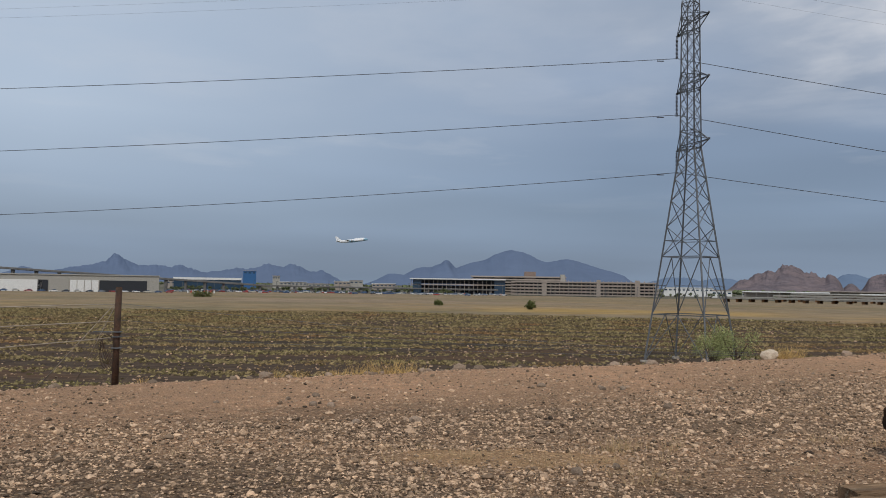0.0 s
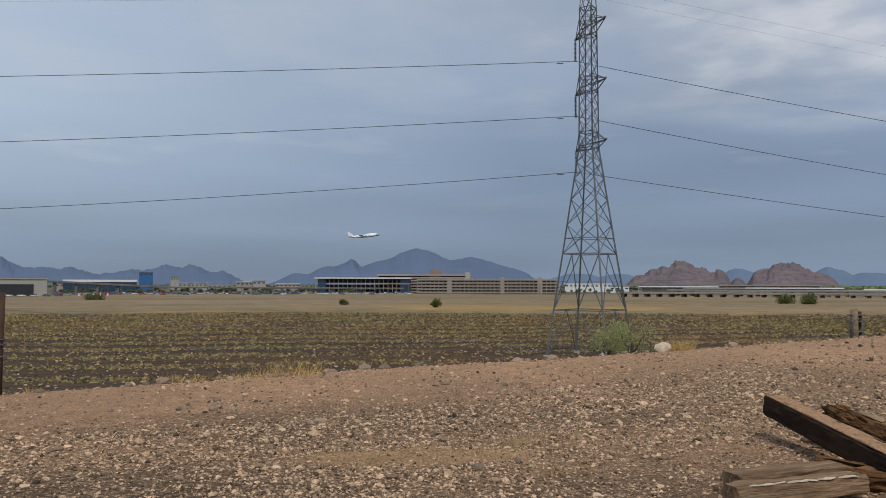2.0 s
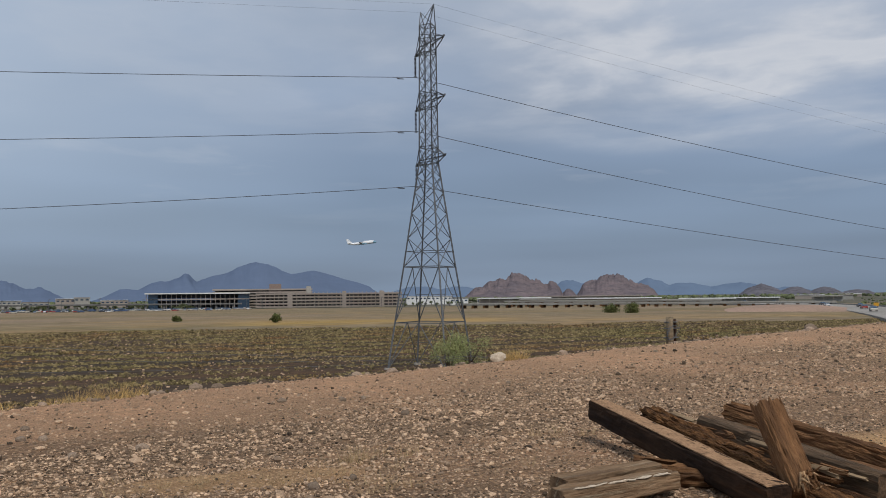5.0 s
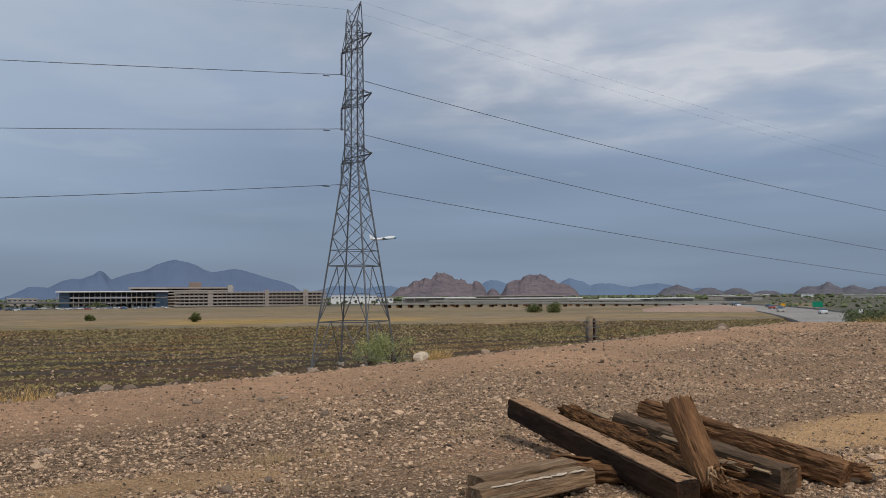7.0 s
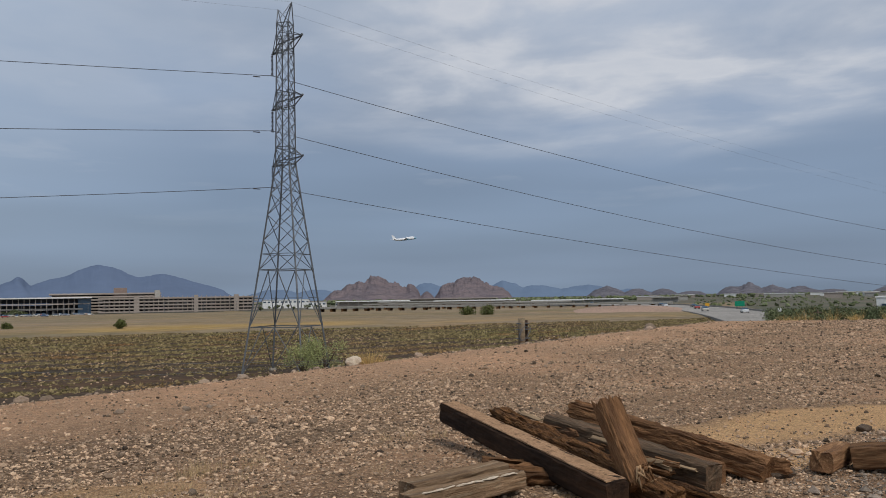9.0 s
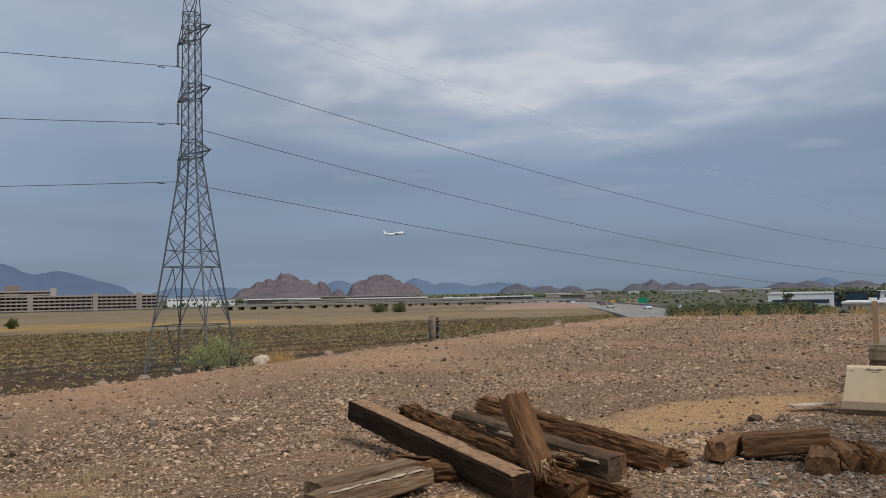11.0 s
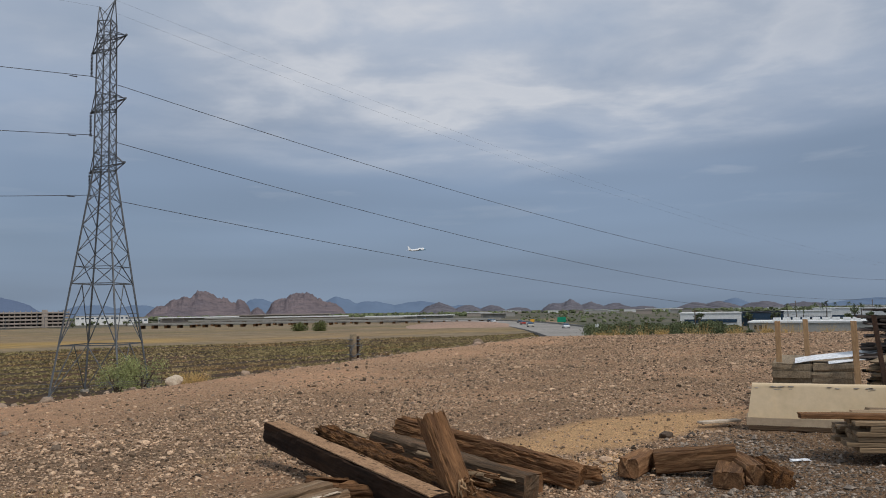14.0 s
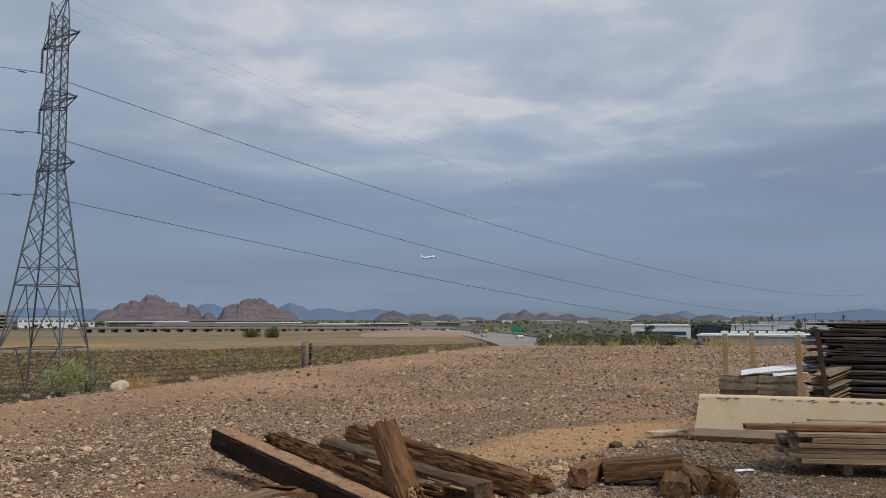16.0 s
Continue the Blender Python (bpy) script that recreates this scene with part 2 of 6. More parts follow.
def gravel_ground():
    """Packed dirt along the rim, stony ground on this side of it, bare sand in places and darker grey chippings round the lumber."""
    m = bpy.data.materials.new("gravelly_dirt")
    m.use_nodes = True
    t = m.node_tree
    bsdf = t.nodes["Principled BSDF"]
    tc = t.nodes.new("ShaderNodeTexCoord").outputs["Object"]
    rot = t.nodes.new("ShaderNodeMapping")
    rot.inputs["Rotation"].default_value = (0, 0, -math.atan(0.49))
    t.links.new(tc, rot.inputs[0])
    sp = t.nodes.new("ShaderNodeSeparateXYZ")
    t.links.new(rot.outputs[0], sp.inputs[0])
    flat = t.nodes.new("ShaderNodeSeparateXYZ")
    t.links.new(tc, flat.inputs[0])

    def tex(scale, detail=5.0, rough=0.6):
        n = node(t, "ShaderNodeTexNoise", Scale=scale, Detail=detail, Roughness=rough)
        t.links.new(tc, n.inputs["Vector"])
        return n.outputs[0]

    def cells(scale):
        n = node(t, "ShaderNodeTexVoronoi", Scale=scale)
        t.links.new(tc, n.inputs["Vector"])
        return n.outputs["Distance"], n.outputs["Color"]

    def lump(cx, cy, rx, ry, wobble):
        """1 inside a ragged oval patch, 0 outside."""
        dx = math_node(t, "DIVIDE", math_node(t, "SUBTRACT", flat.outputs[0], cx), rx)
        dy = math_node(t, "DIVIDE", math_node(t, "SUBTRACT", flat.outputs[1], cy), ry)
        d = math_node(t, "ADD", math_node(t, "MULTIPLY", dx, dx), math_node(t, "MULTIPLY", dy, dy))
        d = math_node(t, "ADD", d, math_node(t, "MULTIPLY", math_node(t, "SUBTRACT", wide, 0.5), wobble))
        return ramp(t, d, (0.45, grey(1)), (1.0, grey(0)))

    wide, mid, grain = tex(0.9, 6), tex(4.0, 6, 0.65), tex(38, 5, 0.7)
    broad = tex(0.22, 4)
    d1, c1 = cells(21.0)
    d2, c2 = cells(47.0)
    # how stony
    v = math_node(t, "ADD", sp.outputs[1], math_node(t, "MULTIPLY", math_node(t, "SUBTRACT", wide, 0.5), 3.2))
    stony = ramp(t, math_node(t, "DIVIDE", v, 20.0), (0.44, grey(1)), (0.56, grey(0.42)))
    stony = math_node(t, "MULTIPLY", stony, ramp(t, broad, (0.36, grey(0.55)), (0.52, grey(1))))
    dirt = mix(t, ramp(t, broad, (0.38, grey(0)), (0.62, grey(1))), (0.56, 0.345, 0.215), (0.46, 0.297, 0.19))
    dirt = mix(t, ramp(t, mid, (0.42, grey(0)), (0.62, grey(0.7))), dirt, (0.30, 0.20, 0.135))

    def stone_colour(c):
        s = t.nodes.new("ShaderNodeSeparateColor")
        t.links.new(c, s.inputs[0])
        return ramp(t, s.outputs[0], (0.0, (0.075, 0.055, 0.044)), (0.3, (0.28, 0.19, 0.118)), (0.55, (0.52, 0.34, 0.20)), (0.8, (0.42, 0.308, 0.208)), (1.0, (0.57, 0.435, 0.295)))

    s1 = mix(t, ramp(t, d1, (0.35, grey(0)), (0.62, grey(0.85))), stone_colour(c1), (0.15, 0.10, 0.070))
    s2 = mix(t, ramp(t, d2, (0.35, grey(0)), (0.62, grey(0.85))), stone_colour(c2), (0.17, 0.115, 0.080))
    stones = mix(t, ramp(t, mid, (0.42, grey(0)), (0.56, grey(1))), s1, s2)
    col = mix(t, math_node(t, "MULTIPLY", stony, ramp(t, grain, (0.3, grey(0.55)), (0.55, grey(0.95)))), dirt, stones)
    chips = lump(9.4, 3.2, 3.6, 2.6, 0.9)
    col = mix(t, math_node(t, "MULTIPLY", chips, 0.8), col, mix(t, 1.0, s2, (0.62, 0.60, 0.58), "MULTIPLY"))
    for spot, w in (((-2.8, 6.3, 3.4, 1.5, 2.0), 0.75), ((0.8, 9.6, 4.5, 1.3, 2.4), 0.5), ((3.0, 6.0, 3.0, 0.8, 2.0), 0.45)):
        col = mix(t, math_node(t, "MULTIPLY", lump(*spot), w), col, mix(t, 1.0, s1, (0.62, 0.66, 0.70), "MULTIPLY"))
    sand = mix(t, ramp(t, mid, (0.35, grey(0)), (0.65, grey(1))), (0.62, 0.41, 0.225), (0.52, 0.335, 0.18))
    where = lump(9.3, 6.7, 3.0, 0.95, 1.1)
    for spot in ((4.3, 5.0, 1.0, 0.55, 1.2), (7.3, 5.4, 0.9, 0.6, 1.2)):
        where = math_node(t, "MAXIMUM", where, lump(*spot))
    where = math_node(t, "MAXIMUM", where, math_node(t, "MULTIPLY", lump(0.6, 7.5, 1.5, 0.5, 2.2), 0.45))
    col = mix(t, math_node(t, "MULTIPLY", where, 0.92), col, sand)
    col = mix(t, 1.0, col, ramp(t, grain, (0.3, (0.54, 0.51, 0.48, 1)), (0.7, (1.72, 1.62, 1.5, 1))), "MULTIPLY")
    t.links.new(col, bsdf.inputs["Base Color"])
    bsdf.inputs["Roughness"].default_value, bsdf.inputs["Specular IOR Level"].default_value = 0.95, 0.1
    h = math_node(t, "MULTIPLY", math_node(t, "ADD", d1, math_node(t, "MULTIPLY", d2, 0.6)), math_node(t, "MULTIPLY", stony, -1.0))
    h = math_node(t, "ADD", h, math_node(t, "ADD", grain, mid))
    bp = node(t, "ShaderNodeBump", Strength=1.0, Distance=0.05)
    t.links.new(h, bp.inputs["Height"])
    t.links.new(bp.outputs[0], bsdf.inputs["Normal"])
    return m


def plain_ground():
    """River-bed soil with rows of litter, and beyond its straight edge the dry grass of the field with a yellow strip."""
    m = bpy.data.materials.new("river_bed_and_field")
    m.use_nodes = True
    t = m.node_tree
    bsdf = t.nodes["Principled BSDF"]
    tc = t.nodes.new("ShaderNodeTexCoord").outputs["Object"]
    xyz = t.nodes.new("ShaderNodeSeparateXYZ")
    t.links.new(tc, xyz.inputs[0])
    mp = t.nodes.new("ShaderNodeMapping")
    mp.inputs["Scale"].default_value = (0.3, 1, 1)
    t.links.new(tc, mp.inputs[0])

    def tex(scale, detail=6.0):
        n = node(t, "ShaderNodeTexNoise", Scale=scale, Detail=detail, Roughness=0.62)
        t.links.new(mp.outputs[0], n.inputs["Vector"])
        return n.outputs[0]

    wide, mid, grain, clod = tex(0.02), tex(0.09), tex(0.5), tex(1.7)
    soil = mix(t, ramp(t, wide, (0.4, grey(0)), (0.6, grey(1))), (0.095, 0.066, 0.047), (0.070, 0.054, 0.040))
    soil = mix(t, ramp(t, mid, (0.52, grey(0)), (0.66, grey(0.8))), soil, (0.135, 0.078, 0.045))
    soil = mix(t, 1.0, soil, ramp(t, clod, (0.3, grey(0.45)), (0.7, grey(1.15))), "MULTIPLY")
    grass = mix(t, ramp(t, wide, (0.38, grey(0)), (0.62, grey(1))), (0.235, 0.178, 0.122), (0.165, 0.137, 0.080))
    grass = mix(t, ramp(t, mid, (0.5, grey(0)), (0.66, grey(0.8))), grass, (0.29, 0.195, 0.10))
    past = math_node(t, "SUBTRACT", xyz.outputs[1], math_node(t, "SUBTRACT", 172.0, math_node(t, "MULTIPLY", math_node(t, "MAXIMUM", xyz.outputs[0], 0.0), 0.2)))
    rough_past = math_node(t, "ADD", past, math_node(t, "MULTIPLY", math_node(t, "SUBTRACT", mid, 0.5), 34.0))
    bearing = math_node(t, "DIVIDE", xyz.outputs[0], math_node(t, "MAXIMUM", xyz.outputs[1], 1.0))
    strip = math_node(t, "MULTIPLY", ramp(t, math_node(t, "DIVIDE", rough_past, 100.0), (0.12, grey(0)), (0.22, grey(1)), (0.40, grey(0.8)), (0.62, grey(0))), ramp(t, bearing, (0.02, grey(0.12)), (0.10, grey(1)), (0.38, grey(1)), (0.46, grey(0.25))))
    gold = mix(t, ramp(t, grain, (0.35, grey(0)), (0.65, grey(1))), (0.42, 0.26, 0.068), (0.31, 0.21, 0.08))
    grass = mix(t, math_node(t, "MULTIPLY", strip, 0.7), grass, gold)
    grass = mix(t, 1.0, grass, ramp(t, grain, (0.3, grey(0.62)), (0.7, grey(1.32))), "MULTIPLY")
    edge = ramp(t, math_node(t, "ADD", math_node(t, "DIVIDE", math_node(t, "ADD", past, math_node(t, "MULTIPLY", math_node(t, "SUBTRACT", grain, 0.5), 8.0)), 20.0), 0.5), (0.42, grey(0)), (0.58, grey(1)))
    t.links.new(mix(t, edge, soil, grass), bsdf.inputs["Base Color"])
    bsdf.inputs["Roughness"].default_value, bsdf.inputs["Specular IOR Level"].default_value = 0.96, 0.05
    bp = node(t, "ShaderNodeBump", Strength=0.7, Distance=0.3)
    t.links.new(clod, bp.inputs["Height"])
    t.links.new(bp.outputs[0], bsdf.inputs["Normal"])
    return m


M_PLAIN = plain_ground()
M_GRAVEL_GROUND = gravel_ground()


# ---------------------------------------------------------------- mesh helpers
def mesh_of(name, verts, faces, mats, smooth=False, index=None):
    me = bpy.data.meshes.new(name)
    me.from_pydata([tuple(v) for v in verts], [], [tuple(f) for f in faces])
    for m in mats if isinstance(mats, (list, tuple)) else [mats]:
        me.materials.append(m)
    if index is not None:
        me.polygons.foreach_set("material_index", index)
    if smooth:
        me.polygons.foreach_set("use_smooth", [True] * len(me.polygons))
    me.update()
    return me


def array_mesh(name, verts, tris, mat, smooth=False):
    """A mesh from numpy arrays of points and triangles."""
    me = bpy.data.meshes.new(name)
    verts, tris = np.asarray(verts, np.float32), np.asarray(tris, np.int32)
    me.vertices.add(len(verts))
    me.vertices.foreach_set("co", verts.ravel())
    me.loops.add(tris.size)
    me.loops.foreach_set("vertex_index", tris.ravel())
    me.polygons.add(len(tris))
    me.polygons.foreach_set("loop_start", np.arange(0, tris.size, 3, dtype=np.int32))
    me.polygons.foreach_set("use_smooth", np.full(len(tris), smooth))
    me.materials.append(mat)
    me.update(calc_edges=True)
    me.validate()
    return me


def part(name, bm, mat, parent=None, label=""):
    """Links a bmesh (or a mesh) as one object under its thing."""
    if isinstance(bm, bmesh.types.BMesh):
        me = bpy.data.meshes.new(name)
        bm.to_mesh(me)
        bm.free()
    else:
        me = bm
    if mat and not me.materials:
        me.materials.append(mat)
    ob = new(name, me)
    ob.parent = parent
    return tagged(ob, label)


def empty(name, m):
    ob = new(name)
    ob.matrix_basis = m
    return ob


def box(sx, sy, sz, at=(0, 0, 0), bevel=0.0, bm=None):
    """A box with its base's middle at the place given."""
    bm = bm or bmesh.new()
    r = bmesh.ops.create_cube(bm, size=1, matrix=Matrix.Translation((at[0], at[1], at[2] + sz / 2)) @ Matrix.Diagonal((sx, sy, sz, 1)))
    if bevel:
        bmesh.ops.bevel(bm, geom=list({e for v in r["verts"] for e in v.link_edges}), offset=bevel, segments=1, affect="EDGES")
    return bm


def loft(rings, caps=True):
    n = len(rings[0])
    verts = [p for r in rings for p in r]
    faces = [(k * n + i, k * n + (i + 1) % n, (k + 1) * n + (i + 1) % n, (k + 1) * n + i) for k in range(len(rings) - 1) for i in range(n)]
    if caps:
        faces += [tuple(reversed(range(n))), tuple(range((len(rings) - 1) * n, len(rings) * n))]
    return verts, faces


def frame_of(a, b, up=(0, 0, 1)):
    """A pose at a whose x axis runs to b."""
    a, b = Vector(a), Vector(b)
    x = (b - a).normalized()
    y = Vector(up).cross(x)
    y = y.normalized() if y.length > 1e-5 else Vector((0, 1, 0))
    z = x.cross(y)
    m = Matrix((x, y, z)).transposed().to_4x4()
    m.translation = a
    return m


def tube_mesh(name, points, r, mat, sides=6):
    rings = []
    for i, p in enumerate(points):
        q = frame_of(points[max(i - 1, 0)], points[min(i + 1, len(points) - 1)])
        k = r if isinstance(r, (int, float)) else r[i]
        rings.append([Vector(p) + q.to_3x3() @ Vector((0, k * math.cos(a), k * math.sin(a))) for a in [2 * math.pi * j / sides for j in range(sides)]])
    return mesh_of(name, *loft(rings), mat, smooth=True)


def beam_mesh(name, length, w, h, mat, seed=0, wear=0.012, taper=0.0, bend=0.0, segs=14, split=0.0, crack=0.0, fine=1):
    """A worn timber along +x with its top at z = 0: rounded, chipped edges, checks along the grain and broken ends."""
    c = min(w, h) * 0.12
    hw = w / 2
    turn = ((-hw + c, 0), (-hw / 3, 0), (hw / 3, 0), (hw - c, 0), (hw, -c), (hw, -h / 2), (hw, -h + c), (hw - c, -h), (-hw / 3, -h), (-hw + c, -h), (-hw, -h + c), (-hw, -h / 2), (-hw, -c))
    prof, worn = [], []
    for i, (y, z) in enumerate(turn):
        y1, z1 = turn[(i + 1) % len(turn)]
        for f in range(fine):
            prof.append((y + (y1 - y) * f / fine, z + (z1 - z) * f / fine))
            worn.append(1.6 if f == 0 and i in (0, 3, 4, 12) else 1.0)
    rings = []
    for k in range(segs + 1):
        s = k / segs
        x = length * s
        sh = 1 - taper * s
        ring = []
        for i, (y, z) in enumerate(prof):
            p = Vector((x * 2.3 + seed * 7.1, y * 9 + seed, z * 9))
            d = noise.noise(p) * wear + noise.noise(p * 4.1) * wear * 0.6
            if crack:
                g = noise.noise(Vector((x * 1.3 + seed, y * 34 + seed * 3, z * 34)))
                d -= crack * max(0.0, g - 0.05) * 2.2 + crack * 0.9 * max(0.0, noise.noise(Vector((x * 6 + seed, y * 16, z * 16 + 5))) - 0.1)
            xx = x
            if k in (0, segs):
                xx += noise.noise(Vector((i * 1.7 / fine, seed, k))) * (0.03 + split)
            pull = abs(d) * worn[i]
            ring.append(Vector((xx, (y + math.copysign(1, -y) * pull) * sh, (z + h / 2) * sh - h / 2 + (d if z > -h / 2 else -d * 0.5) * worn[i] + bend * math.sin(math.pi * s))))
        rings.append(ring)
    return mesh_of(name, *loft(rings), mat)


def timber(name, a, b, w, h, mat, label, group, seed, roll=0, category="timber", **kw):
    """a, b: the middle of the top face at either end."""
    me = beam_mesh(name, (Vector(b) - Vector(a)).length, w, h, mat, seed, **kw)
    ob = new(name, me)
    ob.matrix_basis = frame_of(a, b) @ pose(0, 0, 0, roll)
    return tagged(ob, label, category, group)


# ---------------------------------------------------------------- ground
def ss(a, b, v):
    t = min(max((v - a) / (b - a), 0.0), 1.0)
    return t * t * (3 - 2 * t)


def past_edge(x, y):
    """Metres beyond the rim of the gravel bank (negative on top of it)."""
    d1 = (y - 15.4 - 0.49 * x) / math.hypot(1, 0.49)
    d2 = (y - 62.5 + 0.83 * x) / math.hypot(1, 0.83)
    d1 += 0.35 * noise.noise(Vector((x * 0.25, y * 0.25, 3.0))) + 0.12 * noise.noise(Vector((x * 0.9, y * 0.9, 7.0)))
    return d1, d2


def field_edge(x):
    """Where the scrub of the river bed ends and the grass field begins."""
    return 172 - 0.2 * max(x, 0.0)


def land(x, y):
    """Height of the ground."""
    d1, d2 = past_edge(x, y)
    d = max(d1, d2)
    r = math.hypot(x, y)
    top = 0.035 * noise.noise(Vector((x * 0.35, y * 0.35, 0))) + 0.012 * noise.noise(Vector((x * 1.7, y * 1.7, 5)))
    if r < 60:
        top += 0.014 * noise.noise(Vector((x * 1.9, y * 3.4, 9))) + 0.012 * noise.noise(Vector((x * 4.1, y * 5.6, 13)))
    low = -5.4 - 1.1 * ss(180, 640, r) + 0.25 * noise.noise(Vector((x * 0.03, y * 0.03, 1))) * ss(2, 40, d)
    side = ss(46.5, 51, math.degrees(math.atan2(x, y)) if y > 0 else 90.0)
    low += (-4.6 - 1.4 * ss(150, 640, r) - low) * side
    low += 0.9 * ss(-30, 30, y - field_edge(x)) * (1 - ss(300, 520, y)) * (1 - side)
    return top + (low - top) * ss(0.0, 11.0, d) - 0.12 * ss(-0.8, 0.6, d) * (1 - ss(0.6, 11, d))


ANG = math.atan(0.49)


def along(x, y):
    """Metres along the rim, and across it away from the camera."""
    return x * math.cos(ANG) + y * math.sin(ANG), -x * math.sin(ANG) + y * math.cos(ANG)


def back(u, v):
    return u * math.cos(ANG) - v * math.sin(ANG), u * math.sin(ANG) + v * math.cos(ANG)


def steps(lo, hi, fine, grow, far):
    mid = [lo + i * fine for i in range(int((hi - lo) / fine) + 1)]
    a, s, right = mid[-1], fine, []
    while a < far:
        s *= grow
        a += s
        right.append(a)
    a, s, left = mid[0], fine, []
    while a > -far:
        s *= grow
        a -= s
        left.append(a)
    return left[::-1] + mid + right


def make_ground():
    us, vs = steps(-12, 50, 0.13, 1.07, 4850), steps(0.5, 18, 0.11, 1.055, 4850)
    verts, faces, index = [], [], []
    for v in vs:
        for u in us:
            x, y = back(u, v)
            verts.append((x, y, land(x, y)))
    n = len(us)
    for j in range(len(vs) - 1):
        for i in range(n - 1):
            faces.append((j * n + i, j * n + i + 1, (j + 1) * n + i + 1, (j + 1) * n + i))
            u, v = (us[i] + us[i + 1]) / 2, (vs[j] + vs[j + 1]) / 2
            x, y = back(u, v)
            d1, d2 = past_edge(x, y)
            r = math.hypot(x, y)
            wob = noise.noise(Vector((u * 0.02, v * 0.02, 2)))
            if max(d1, d2) < 0.7:
                k = 0
            elif y < 0 or math.degrees(math.atan2(x, y)) > 49.5 + 1.0 * wob:
                k = 2 if r > 120 else 1
            elif r < 600 + 60 * wob:
                k = 1
            else:
                k = 2
            index.append(k)
    me = mesh_of("ground", verts, faces, [M_GRAVEL_GROUND, M_PLAIN, M_TOWN], smooth=True, index=index)
    return tagged(new("ground", me), "gravel bank above a scrubby river bed and dry grass fields", "ground", kind="structure")


make_ground()


def on_land(x, y, up=0.0):
    return Vector((x, y, land(x, y) + up))


# ---------------------------------------------------------------- scattered stones and plants
PHI = (1 + 5 ** 0.5) / 2
ICO = np.array([(-1, PHI, 0), (1, PHI, 0), (-1, -PHI, 0), (1, -PHI, 0), (0, -1, PHI), (0, 1, PHI), (0, -1, -PHI), (0, 1, -PHI), (PHI, 0, -1), (PHI, 0, 1), (-PHI, 0, -1), (-PHI, 0, 1)], float) / math.hypot(1, PHI)
ICO_T = np.array([(0, 11, 5), (0, 5, 1), (0, 1, 7), (0, 7, 10), (0, 10, 11), (1, 5, 9), (5, 11, 4), (11, 10, 2), (10, 7, 6), (7, 1, 8), (3, 9, 4), (3, 4, 2), (3, 2, 6), (3, 6, 8), (3, 8, 9), (4, 9, 5), (2, 4, 11), (6, 2, 10), (8, 6, 7), (9, 8, 1)])


OCT = np.array([(1, 0, 0), (-1, 0, 0), (0, 1, 0), (0, -1, 0), (0, 0, 1), (0, 0, -1)], float)
OCT_T = np.array([(0, 2, 4), (2, 1, 4), (1, 3, 4), (3, 0, 4), (2, 0, 5), (1, 2, 5), (3, 1, 5), (0, 3, 5)])


def scatter(places, sizes, rng, flat=(0.6, 0.45), sink=0.25, jag=0.28, shape=ICO, tris=ICO_T):
    """Many irregular stones: points and triangles."""
    n = len(places)
    k = len(shape)
    p = np.repeat(shape[None], n, 0) * (1 + rng.uniform(-jag, jag, (n, k, 1))) + rng.uniform(-jag, jag, (n, k, 3)) * 0.6
    p[:, :, 1] *= rng.uniform(flat[0], 1, (n, 1))
    p[:, :, 2] *= rng.uniform(flat[1], 0.8, (n, 1))
    a = rng.uniform(0, 6.28, (n, 1))
    x, y = p[:, :, 0] * np.cos(a) - p[:, :, 1] * np.sin(a), p[:, :, 0] * np.sin(a) + p[:, :, 1] * np.cos(a)
    p = np.stack([x, y, p[:, :, 2]], 2) * sizes[:, None, None]
    p += places[:, None, :]
    p[:, :, 2] += (sizes * sink)[:, None]
    t = tris[None] + (np.arange(n) * k)[:, None, None]
    return p.reshape(-1, 3), t.reshape(-1, 3)


def gravel_density(x, y):
    """How stony the bank is: a bare wheel track runs along its rim, loose gravel on this side of it."""
    u, v = along(x, y)
    w = v + 0.8 * noise.noise(Vector((u * 0.12, v * 0.12, 4)))
    track = ss(9.0, 10.8, w)
    d = 0.26 + 0.74 * (1 - track)
    d *= 0.35 + 0.65 * ss(-0.25, 0.15, noise.noise(Vector((u * 0.28, v * 0.55, 6))))
    if v < 5.2 and u < 7:
        d *= 0.55 + 0.45 * noise.noise(Vector((u * 0.5, v * 0.7, 11)))
    if ((x - 9.3) / 2.8) ** 2 + ((y - 6.7) / 0.85) ** 2 < 1 or ((x - 0.6) / 1.2) ** 2 + ((y - 7.5) / 0.32) ** 2 < 1:
        d *= 0.12
    return max(d, 0.03)


